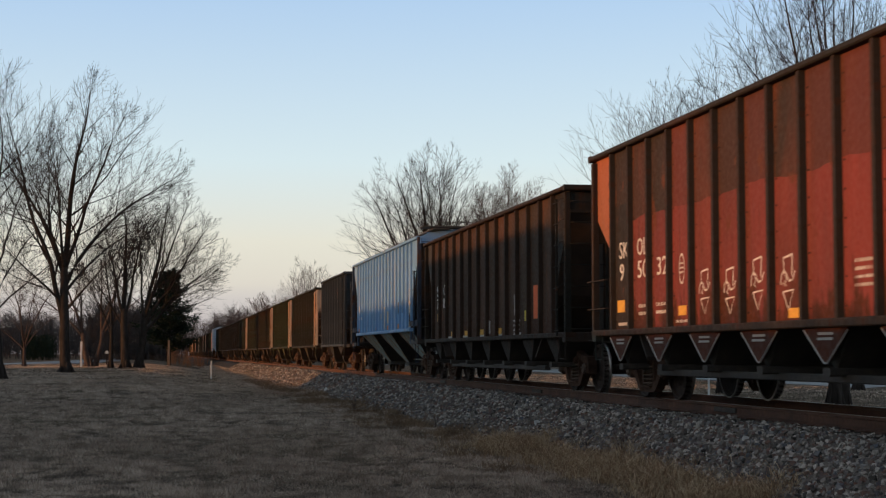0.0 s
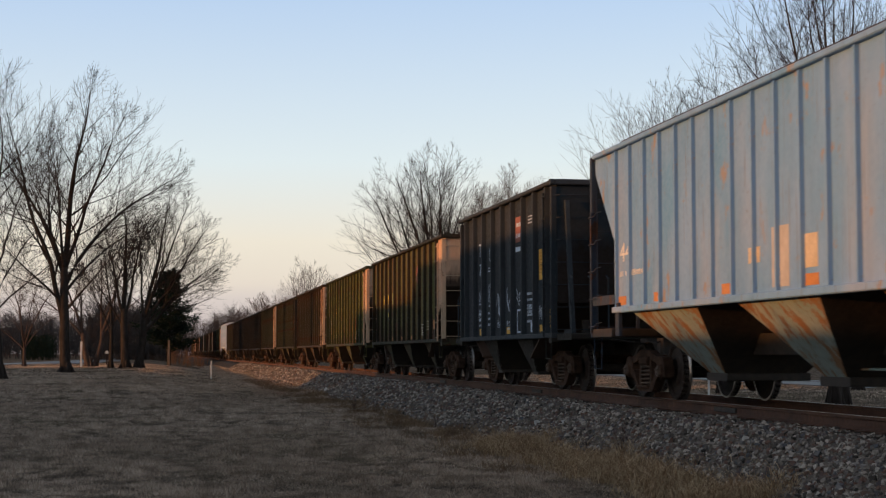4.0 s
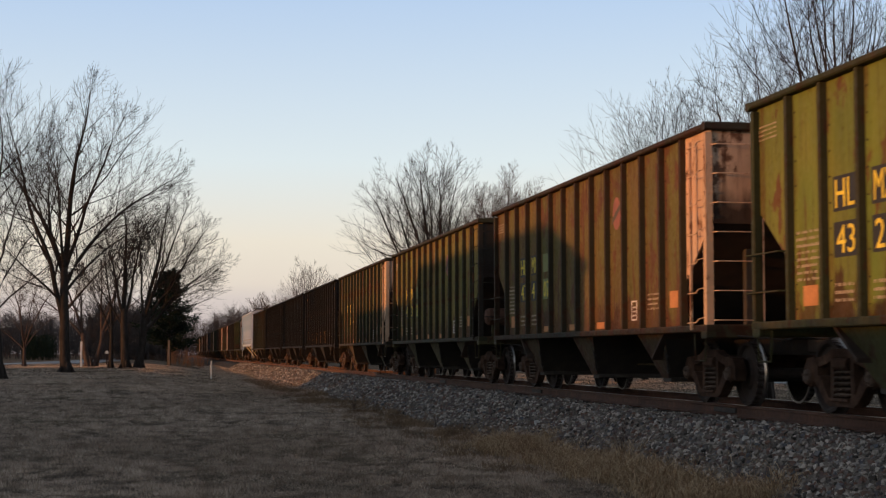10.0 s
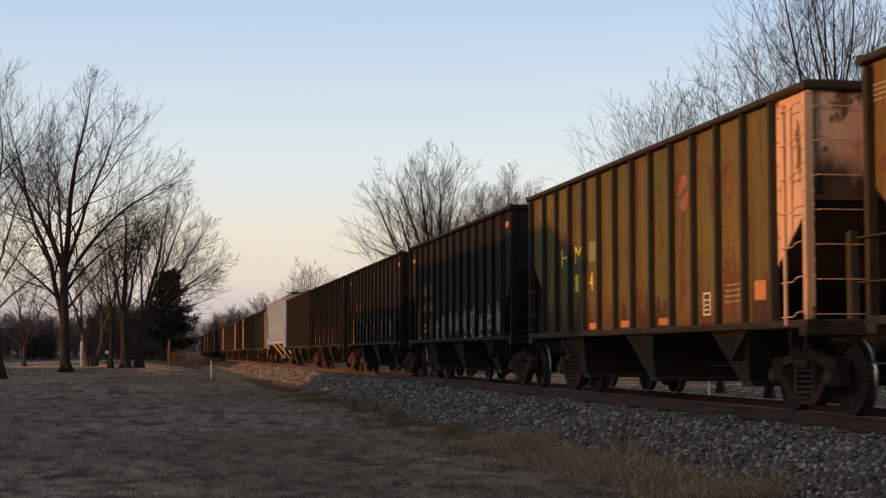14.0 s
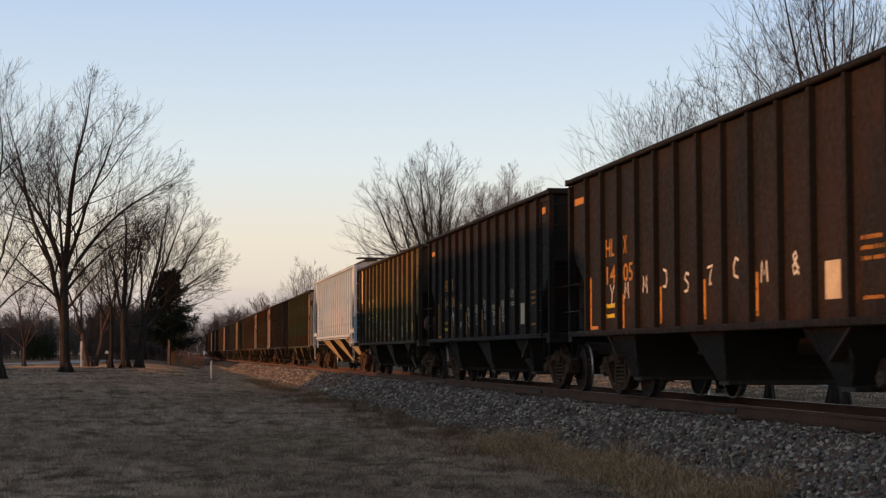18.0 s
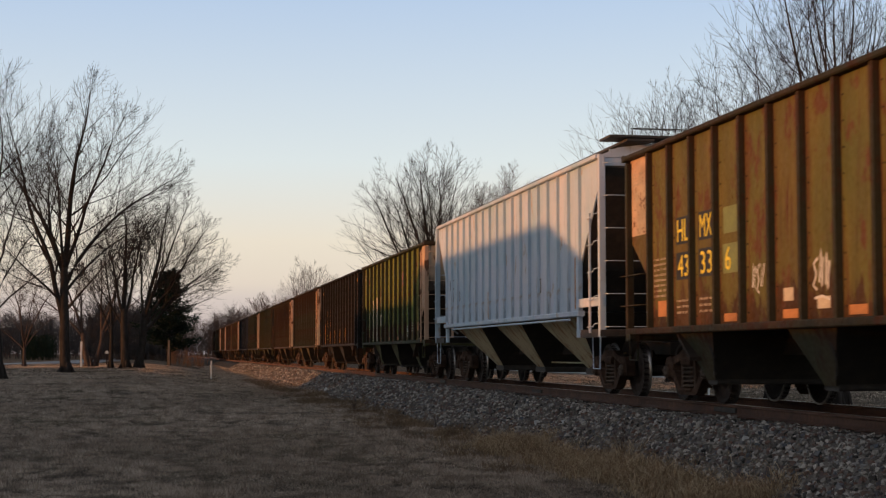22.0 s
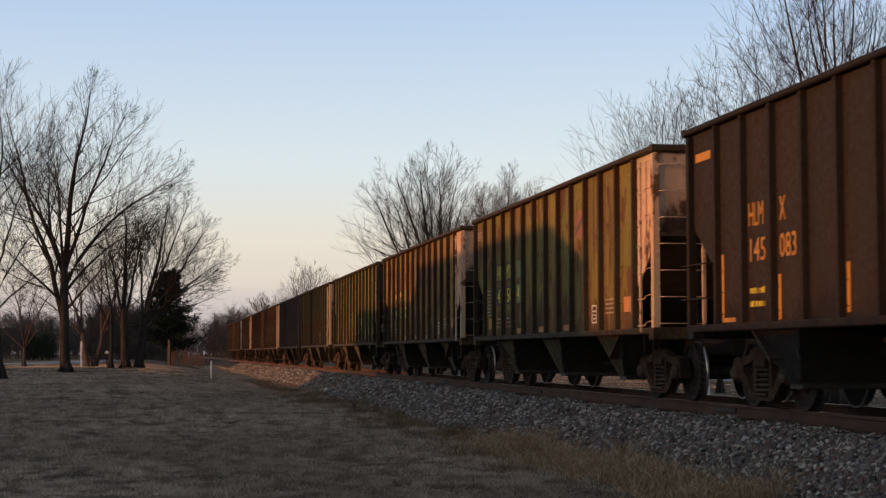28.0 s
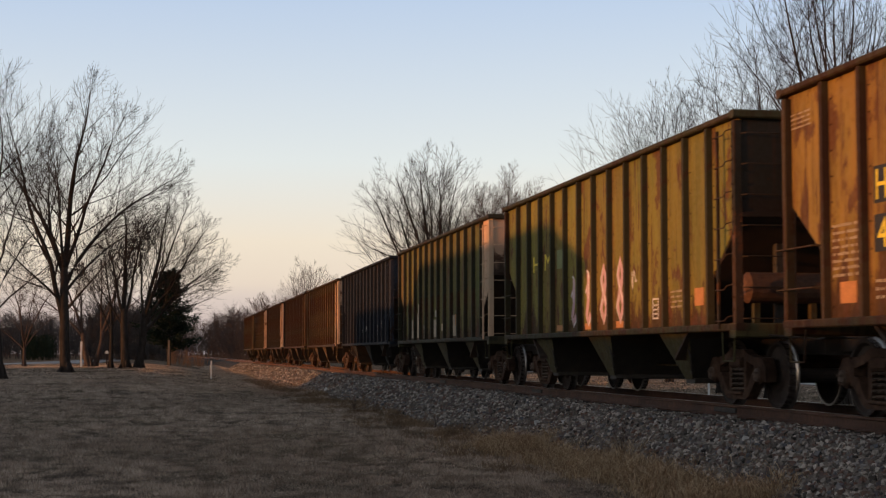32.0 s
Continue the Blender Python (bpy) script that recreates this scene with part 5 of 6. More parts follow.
def build_train():
    # the red car and the brown car behind it
    cs = car_set("red_paint", (0.195, 0.042, 0.036), 0.12, 1, (0.40, 0.12, 0.06), (0.035, 0.026, 0.022), 0.25, band=(3.05, (0.040, 0.027, 0.021)), panels=(1.0, 0.5, 1.12))
    car, h, ws = hopper(far_end(.0013228), 15.3, cs, "tall red hopper car with a dark upper band and white tags", top=4.18, ribs=14, chutes=7, small=True, cut_end=3.1, cut_in=2.3, end_zone=False, far_pale=True)
    sd = Side(car, h, ws)
    for i, (a, b) in enumerate((("SK", "9"), ("OL", "50"), ("", "32"))):
        if a:
            sd.word(a, 1.44 + 1.0 * i, 2.30, 0.5, 0.28, M_WHITE)
        sd.word(b, 1.46 + 1.0 * i, 1.94, 0.5 if len(b) > 1 else 0.24, 0.28, M_WHITE)
    sd.patch(1.21, 1.15, 0.88, 2.05, paint("brown_black_patch", (0.030, 0.022, 0.018), amount=0.2, shift=6), "repainted_sheet", 0.001)
    sd.patch(1.3, 1.42, 0.42, 0.20, M_GOLD, "reflector")
    sd.patch(1.35, 1.20, 0.5, 0.05, M_PALE, "stripe")
    sd.disc(4.62, 1.98, 0.12, M_WHITE, 0.86, "emblem", 1.9)
    sd.lines(4.54, 1.90, 0.16, 0.2, 3, M_WHITE, 9)
    for i in range(4):
        sd.stroke(5.38 + i * 1.0, 1.30 - 0.03 * (i % 2), 0.46, 0.62 + 0.05 * (i > 1), CAP_TAG, M_WHITE, 0.024)
    for d in (8.6, 13.0):
        sd.patch(d, 1.17, 0.5, 0.12, M_GOLD, "reflector")
    sd.patch(4.45, 1.30, 0.36, 0.14, M_GOLD, "reflector")
    sd.lines(2.5, 1.32, 0.5, 0.24, 2, M_WHITE, 1)
    sd.lines(3.4, 1.32, 0.55, 0.24, 2, M_WHITE, 2)
    sd.lines(4.35, 1.17, 0.5, 0.1, 1, M_WHITE, 5)
    sd.lines(10.5, 1.45, 0.5, 0.36, 4, M_WHITE, 3)
    cs = car_set("brown_paint", (0.052, 0.028, 0.017), 0.25, 5, (0.022, 0.016, 0.012), (0.030, 0.019, 0.013), 0.3, low=(0.03, 0.022, 0.018), rust=(0.085, 0.032, 0.014), panels=(1.0538, 0.5, 1.12))
    car, h, ws = hopper(far_end(.002126) + 0.62, 16.0, cs, "rusty brown hopper car with orange and white patches", top=3.88, ribs=14, chutes=7, small=True, cut_end=3.4, cut_in=1.9, end_zone=True, far_dark=True)
    sd = Side(car, h, ws)
    for i, (a, b) in enumerate((("SK", "78"), ("OL", "823"))):
        sd.word(a, 1.62 + 1.0 * i, 2.30, 0.5, 0.28, M_WHITE)
        sd.word(b, 1.58 + 1.0 * i, 1.95, 0.55, 0.28, M_WHITE)
    for i, d in enumerate((1.35, 3.4, 5.3, 7.2, 9.2)):
        sd.patch(d + 0.3, 1.18 if i else 1.62, 0.45, 0.13 if i else 0.2, M_GOLD, "reflector")
    sd.patch(8.3, 1.2, 0.42, 0.30, M_PALE)
    for d in (3.3, 5.3, 7.3, 9.3, 11.2):
        sd.patch(d, 1.14, 0.7, 0.05, M_PALE, "stripe")
    sd.patch(11.25, 1.55, 0.42, 0.46, M_PALE)
    sd.lines(11.2, 1.2, 0.6, 0.3, 3, M_WHITE, 4)
    sd.patch(12.25, 1.42, 0.42, 0.22, M_YELLOW, "reflector")
    sd.patch(13.05, 1.45, 0.52, 0.68, M_SIGNAL)
    sd.patch(14.5, 1.14, 0.35, 0.13, M_WHITE)
    # pale blue-grey covered hopper
    cs = (paint("pale_blue_paint", (0.20, 0.335, 0.55), (0.25, 0.20, 0.16), 0.08, 8, 0.12, 0.55), STEEL_DARK, paint("stained_beige", (0.28, 0.31, 0.29), (0.20, 0.10, 0.045), 0.6, 9, 0.15))
    car, h, ws = covered_hopper(far_end(.002964), 16.1, cs, "pale blue-grey covered hopper car with rust stains", False, paint("dark_blue_frame", (0.040, 0.055, 0.085), (0.060, 0.030, 0.018), 0.5, 44, 0.3))
    sd = Side(car, h, ws)
    sd.word("44", 1.6, 2.25, 0.6, 0.30, M_WHITE)
    sd.lines(1.6, 1.95, 1.3, 0.22, 1, M_WHITE, 7)
    for d in (1.5, 3.4, 6.4, 9.2, 11.6):
        sd.patch(d, 1.54, 0.42, 0.14, M_ORANGE, "reflector")
    for d, z, w, t, m in ((7.4, 1.9, 0.4, 0.2, M_CREAM), (9.2, 1.75, 0.4, 0.40, M_CREAM), (8.2, 1.56, 0.55, 0.75, M_PALE), (11.66, 2.02, 0.26, 0.36, M_SLATE), (12.52, 2.02, 0.26, 0.36, M_SLATE), (13.95, 1.55, 0.36, 0.80, M_CREAM), (14.02, 1.58, 0.26, 0.40, M_STAIN)):
        sd.patch(d, z, w, t, m)
    # short black hopper with tags
    cs = car_set("black_paint", (0.029, 0.032, 0.038), 0.0, 12, trim=(0.046, 0.050, 0.058), dirt=0.1, low=(0.034, 0.027, 0.022), rust=(0.032, 0.035, 0.042))
    car, h, ws = hopper(far_end(.003540), 9.5, cs, "short black hopper car with white tags and a red emblem", top=4.10, ribs=9, chutes=2, cut=0.6, cut_end=1.75, cut_in=1.5, end_zone=False, rib_depth=0.12)
    for sg in (-1, 1):
        part("end_platform", Shape().box(-1.5, 1.5, sg * (h + 0.55) - 0.55, sg * (h + 0.55) + 0.55, 1.0, 1.12, 0.02), cs[3], car)
        for x in (-1.45, -1.1, -0.75):
            part("handrail", Shape().tube([(x, sg * (h + 1.0), 1.1), (x, sg * (h + 1.0), 2.15), (x, sg * (h + 0.85), 2.2)], 0.018, 5), cs[1], car, "thin steel handrail")
        part("end_brace", Shape().box(-1.35, -1.27, sg * (h + 0.28) - 0.3, sg * (h + 0.28) + 0.3, 1.1, 1.2).prism([(sg * (h + 0.02), 3.7), (sg * (h + 0.12), 3.7), (sg * (h + 0.55), 1.12), (sg * (h + 0.45), 1.12)], 0, -1.35, -1.27), cs[1], car)
        coupler(car, sg, h, 1.35)
    sd = Side(car, h, ws)
    sd.word("2", 1.22, 2.50, 0.20, 0.28, M_COOL)
    sd.word("TIL", 1.95, 3.05, 0.56, 0.30, M_COOL)
    sd.word("77", 2.0, 2.58, 0.48, 0.28, M_COOL)
    sd.disc(3.25, 3.02, 0.13, M_COOL, 0.8, "emblem", 1.2)
    sd.lines(3.0, 2.62, 0.5, 0.14, 2, M_COOL, 2)
    sd.patch(5.9, 3.12, 0.66, 0.54, M_RED, "emblem")
    sd.lines(5.97, 3.16, 0.50, 0.46, 2, M_COOL, 14)
    sd.patch(5.9, 2.92, 0.66, 0.10, M_COOL, "emblem_strip")
    sd.lines(7.1, 3.42, 0.55, 0.2, 3, M_COOL, 17)
    sd.patch(8.05, 2.22, 0.46, 0.62, M_GOLD, "notice")
    sd.lines(8.09, 2.34, 0.38, 0.46, 7, M_AMBER, 19)
    sd.lines(7.0, 1.55, 0.56, 0.5, 4, M_COOL, 18)
    for d in (0.15, 2.0, 5.0, 8.1):
        sd.patch(d, 1.17, 0.40, 0.15, M_GOLD, "reflector")
    sd.patch(8.72, 1.25, 0.40, 0.36, M_GOLD, "reflector")
    for i, (d, z, w, t) in enumerate(((1.9, 1.95, 0.5, 0.28), (3.0, 1.9, 0.6, 0.45), (3.95, 1.55, 0.62, 0.55), (4.98, 1.62, 0.66, 0.66), (5.95, 1.80, 0.62, 0.30), (8.05, 1.42, 0.56, 0.30), (5.0, 1.30, 0.52, 0.18), (4.05, 1.30, 0.5, 0.2), (1.9, 1.55, 0.45, 0.25))):
        (sd.tag(d, z, w, t, M_COOL, 80 + i, 0.034, 12) if t > 0.5 else sd.scrawl(d, z, w, t, 3 + i % 2, M_COOL, 80 + i, 0.032))
    for i, d in enumerate((1.95, 3.0, 7.0)):
        sd.lines(d, 1.35, 0.5, 0.4, 3, M_COOL, 20 + i)
    sd.border(6.05, 1.18, 0.42, 0.5, M_COOL)
    sd.patch(7.3, 1.18, 0.3, 0.2, M_COOL)
    # the long run of coal hoppers: far end, paint, rust, letters, number, end colour, tank
    rows = [
        (.004325, (0.090, 0.082, 0.022), 0.30, ("H", "MX"), ("", "4", ""), CREAM, False, "olive and rust hopper car with a pale end"),
        (.005065, GREEN, 0.30, ("HL", "MX"), ("43", "2", "33"), CREAM, False, "yellow-green hopper car with yellow lettering"),
        (.005807, (0.125, 0.098, 0.024), 0.50, ("HL", "MX"), ("43", "4", "07"), CREAM, False, "rust-brown and olive hopper car with yellow lettering"),
        (.006550, OLIVE, 0.42, ("HL", "MX"), ("43", "30", "2"), (0.03, 0.022, 0.016), True, "olive-brown hopper car with a dark end"),
        (.007285, (0.118, 0.098, 0.026), 0.42, ("H", "M"), ("", "1", "4"), CREAM, False, "orange-brown hopper car with a pale end"),
        (.008025, BLACK, 0.25, ("HLM", "X"), ("14", "06"), BLACK, False, "sooty black-brown hopper car with amber stripes and tags"),
        (.008775, BLACK, 0.32, ("HL", "X"), ("14", "05"), BLACK, False, "sooty rust-black hopper car with white sprayed marks"),
        (.009505, BLACK, 0.40, ("HL", "X"), ("14", "06"), BLACK, False, "rust-black hopper car with pale yellow tags"),
        (.010243, (0.122, 0.098, 0.026), 0.40, ("HL", "MX"), ("43", "33", "6"), (0.035, 0.024, 0.017), True, "orange-brown hopper car with yellow lettering and dark near end"),
        None,
        (.011832, GREEN, 0.35, ("", ""), ("", "", ""), CREAM, False, "green hopper car with cream repainted panels"),
        (.012560, (0.027, 0.0165, 0.0115), 0.20, ("HLM", "X"), ("145", "083"), BLACK, False, "dark rust-brown hopper car with amber stripes"),
        (.013295, (0.180, 0.135, 0.027), 0.55, ("HL", "MX"), ("43", "50", "4"), CREAM, False, "olive-orange hopper car with yellow lettering"),
        (.014032, RUSTY, 0.55, ("HL", "MX"), ("43", "5", "22"), CREAM, False, "orange-brown hopper car with yellow numbers"),
        (.014770, (0.180, 0.145, 0.029), 0.40, ("H", "M"), ("", "", ""), (0.03, 0.022, 0.016), True, "olive hopper car with pink and white graffiti"),
        (.015510, (0.115, 0.100, 0.028), 0.30, ("", ""), ("", "", ""), CREAM, False, "yellow-olive hopper car with pale patches"),
        (.016250, (0.022, 0.023, 0.032), 0.10, ("", ""), ("", "", ""), (0.03, 0.03, 0.04), False, "blue-black hopper car with pale scribbles"),
        (.016990, RUSTY, 0.50, ("", ""), ("", "", ""), CREAM, False, "orange-brown hopper car with a pale end"),
        (.017730, OLIVE, 0.75, ("", ""), ("", "", ""), (0.10, 0.06, 0.03), False, "brown and olive hopper car"),
        (.018470, (0.09, 0.065, 0.025), 0.60, ("", ""), ("", "", ""), CREAM, False, "dark olive-brown hopper car far back"),
        (.019210, RUSTY, 0.50, ("", ""), ("", "", ""), CREAM, False, "orange-brown hopper car near the train's end"),
        (.019950, OLIVE, 0.50, ("", ""), ("", "", ""), (0.12, 0.07, 0.03), False, "olive hopper car at the train's end"),
    ]
    for k, row in enumerate(rows):
        if row is None:
            cs = (paint("white_paint", (0.58, 0.585, 0.65), (0.36, 0.28, 0.22), 0.06, 30, 0.10, 0.55), STEEL_DARK, paint("stained_cream", (0.47, 0.38, 0.24), (0.22, 0.11, 0.045), 0.5, 31, 0.12))
            car, h, ws = covered_hopper(far_end(.011083), 16.5, cs, "dusty white covered hopper car with beige bays")
            sd = Side(car, h, ws)
            grey = flat_paint("worn_grey_stencil", (0.24, 0.25, 0.27))
            sd.word("KC", 1.85, 2.38, 0.55, 0.28, grey)
            sd.word("8", 2.15, 2.06, 0.20, 0.26, grey)
            sd.word("53", 2.78, 2.06, 0.50, 0.26, grey)
            sd.patch(6.7, 1.55, 0.08, 0.62, M_ORANGE, "reflector")
            sd.patch(14.55, 1.55, 0.07, 0.95, M_ORANGE, "reflector")
            sd.patch(11.55, 1.95, 0.4, 0.3, M_PALE)
            sd.border(11.6, 1.95, 0.34, 0.28, M_BLACK)
            sd.lines(1.1, 2.0, 0.35, 0.3, 3, grey, 33)
            continue
        e, colour, rust, letters, number, end, tank, label = row
        dark = colour[0] < 0.06
        if not dark:
            colour = tuple(c * (1.1 if k < 12 else 1.2) for c in colour)
        # trim gives ribs, chords and sills a darker colour than the sheets
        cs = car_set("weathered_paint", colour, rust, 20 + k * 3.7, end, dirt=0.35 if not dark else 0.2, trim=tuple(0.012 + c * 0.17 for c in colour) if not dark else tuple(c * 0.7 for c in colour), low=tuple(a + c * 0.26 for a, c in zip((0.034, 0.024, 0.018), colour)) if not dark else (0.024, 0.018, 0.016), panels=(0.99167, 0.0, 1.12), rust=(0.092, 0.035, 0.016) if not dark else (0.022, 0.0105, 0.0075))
        car, h, ws = hopper(far_end(e), 14.2, cs, label, tank=tank, end_zone=end == CREAM and not tank)
        sd = Side(car, h, ws)
        if k == 8:
            sd.patch(0.06, 2.62, 1.04, 1.24, paint("pale_panel_paint", CREAM, amount=0.3, shift=3), "pale_panel", 0.002)
        if dark and letters[0]:
            coal_marks(sd, number, k, letters=letters, stripes=True, mat=M_AMBER)
            if k == 5:
                for i in range(9):
                    sd.scrawl(panel_at(3 + i) + 0.22, 1.22, 0.5, 0.52 + 0.08 * (i % 3), 2, M_WHITE, 100 + i, 0.045)
            if k == 6:
                for i, tx in enumerate("MM0S7CM&"):
                    sd.stroke(3.36 + i * 1.0, 1.64 + 0.05 * (i % 3), 0.22, 0.27, HAND[tx], M_WHITE, 0.042)
                sd.stroke(2.5, 1.55, 0.25, 0.35, [[(0, 1), (0.5, 0.55), (1, 1)], [(0.5, 0.55), (0.3, 0)]], M_WHITE, 0.04)
            if k == 7:
                for i in range(6):
                    z = 1.86 - 0.14 * (i % 3 == 1) - 0.10 * (i % 3 == 2)
                    d = panel_at(3 + i) + 0.28
                    sd.scrawl(d, z, 0.44, 0.17, 5, M_TALLOW, 140 + i, 0.026)
                    if i:
                        sd.disc(d + 0.22, z - 0.17, 0.105, M_WHITE, 0.80, "graffiti", 1.5)
                        sd.stroke(d + 0.18, z - 0.24, 0.08, 0.15, [[(0, 0.8), (0.6, 1), (0.6, 0)]], M_WHITE, 0.02)
                sd.scrawl(panel_at(9) + 0.25, 1.92, 0.42, 0.22, 3, M_TALLOW, 150, 0.03)
                sd.stroke(panel_at(9) + 0.30, 1.78, 0.36, 0.08, [[(0, 0.6), (0.5, 1), (1, 0.7)], [(0.15, 0), (0.55, 0.35), (0.95, 0.1)]], M_TALLOW, 0.026)
                sd.tag(panel_at(2) + 0.2, 1.28, 0.30, 0.62, M_WHITE, 151, 0.026, 9)
                sd.tag(panel_at(3) + 0.3, 1.25, 0.36, 0.30, M_PALE, 152, 0.026, 8)
            if k in (6, 7):
                sd.patch(11.32, 1.36, 0.42, 0.44, M_CREAM)
                sd.lines(12.28, 1.72, 0.6, 0.34, 3, M_AMBER, 3)
                sd.lines(12.32, 1.30, 0.5, 0.10, 1, M_AMBER, 4)
        elif k < 15:
            coal_marks(sd, number, k, letters=letters if letters[0] else (), emblem=k not in (14,), patches=k not in (4, 14), small=k not in (0, 4, 14))
        else:
            rng = random.Random(k)
            for i in range(7):
                sd.patch(1.5 + 0.99 * rng.randint(0, 11), rng.uniform(1.17, 1.9), 0.4, rng.uniform(0.12, 0.4), rng.choice((M_CREAM, M_ORANGE, M_PALE)))
        if k == 10:
            sd.patch(panel_at(1) + 0.22, 1.18, 0.56, 1.45, M_CREAM)
            sd.patch(panel_at(2) + 0.16, 1.18, 0.60, 1.52, M_CREAM)
            sd.patch(panel_at(3) + 0.18, 1.68, 0.62, 0.40, M_CREAM)
        if k == 14:
            for i, row in enumerate(("L", "L", "8", "8")):
                sd.stroke(5.45 + i * 1.0, 1.30, 0.34, 0.80 + 0.06 * i, HAND[row], M_PINK, 0.17)
                sd.stroke(5.38 + i * 1.0, 1.24, 0.48, 0.92 + 0.06 * i, HAND[row], M_WHITE, 0.040)
            sd.tag(9.2, 1.7, 0.4, 0.4, M_WHITE, 170, 0.03, 6)
        if k == 15:
            for i, (a, b) in enumerate(((2.3, 0.9), (3.3, 1.2), (6.2, 0.8), (9.1, 0.9))):
                sd.patch(a, 1.2, 0.45, b * 0.6, M_DIM)
        if k == 16:
            sd.tag(5.5, 1.2, 0.8, 0.6, M_PALE, 180, 0.07, 7)
            sd.tag(6.9, 1.2, 0.8, 1.2, M_PALE, 181, 0.07, 5)
        if k == 8:
            sd.scrawl(panel_at(4) + 0.28, 1.55, 0.42, 0.40, 3, M_WHITE, 190, 0.032)
            sd.patch(panel_at(5) + 0.32, 1.38, 0.3, 0.16, M_CREAM)
            sd.scrawl(panel_at(6) + 0.22, 1.45, 0.52, 0.46, 3, M_WHITE, 191, 0.04)
            sd.patch(panel_at(6) + 0.34, 1.26, 0.36, 0.14, M_CREAM)


build_train()


# ---- small ground cover ----
DRY = piece_mat("dry_grass_blades", [(0.58, 0.44, 0.34), (0.72, 0.57, 0.45), (0.42, 0.32, 0.24), (0.80, 0.66, 0.53)], 0.95, "Island", 0.78)
STRAW = piece_mat("straw_grass_blades", [(0.24, 0.150, 0.085), (0.48, 0.325, 0.19), (0.15, 0.092, 0.052), (0.70, 0.53, 0.34)], 0.95, "Island")
WEED = piece_mat("brown_weed_blades", [(0.22, 0.14, 0.088), (0.32, 0.21, 0.13), (0.15, 0.10, 0.065), (0.42, 0.29, 0.18)], 0.95, "Island", 0.5)
STONE_SHADES = [(0.120, 0.103, 0.090), (0.245, 0.212, 0.184), (0.036, 0.033, 0.030), (0.34, 0.295, 0.25), (0.155, 0.132, 0.115), (0.205, 0.112, 0.082), (0.112, 0.121, 0.138), (0.52, 0.46, 0.40)]
STONE_ALL = piece_mat("ballast_stones", STONE_SHADES, 0.9, "Island")
STONE_ONE = piece_mat("ballast_stone", STONE_SHADES, 0.9, "Random")


def lawn_grass():
    """Short winter grass in tufts and thin patches, blade by blade."""
    rng = random.Random(11)
    s = Shape()
    for i in range(95000):
        y = 15.5 * (75.0 / 15.5) ** rng.random()
        x = rng.uniform(-0.11 * y - 0.6, min(5.9, 0.36 * y))
        patch = noise.noise((x * 1.1, y * 0.45, 5)) + 0.7 * noise.noise((x * 3.1, y * 1.5, 9))
        if patch < -0.25 and rng.random() < 0.5:
            continue
        z = ground_z(x, y)
        k = (y / 20.0) ** 0.5
        size = 0.75 + 0.9 * max(-0.3, patch)
        for j in range(4):
            a = rng.uniform(0, 6.283)
            h = rng.uniform(0.03, 0.085) * (0.9 + 0.3 * k) * size
            q = Vector((x + rng.gauss(0, 0.05), y + rng.gauss(0, 0.05), z - 0.01))
            e = Vector((math.cos(a), math.sin(a), 0)) * 0.0075 * k
            lean = Vector((rng.gauss(0, 0.9), rng.gauss(0, 0.9), 1)).normalized() * h
            s.add([q - e, q + e, q + lean], [(0, 1, 2)])
    tagged(part("grass", s, DRY), "short dry brown grass blades on the lawn", "grass", kind="stuff")


def bent_blade(s, rng, q, size, wide):
    """One long blade that rises and bows over."""
    a, b = rng.uniform(0, 6.283), rng.uniform(0, 6.283)
    e = Vector((math.cos(b), math.sin(b), 0)) * wide
    out = Vector((math.cos(a), math.sin(a), 0)) * rng.uniform(0.2, 1.0)
    p1 = q + (out * 0.35 + Vector((0, 0, 0.46))) * size
    p2 = q + (out * 0.95 + Vector((0, 0, rng.uniform(0.35, 0.72)))) * size
    p3 = q + (out * 1.45 + Vector((0, 0, rng.uniform(0.0, 0.5)))) * size
    s.add([q - e, q + e, p1 - e, p1 + e, p2 - e * 0.7, p2 + e * 0.7, p3], [(0, 1, 3, 2), (2, 3, 5, 4), (4, 5, 6)])


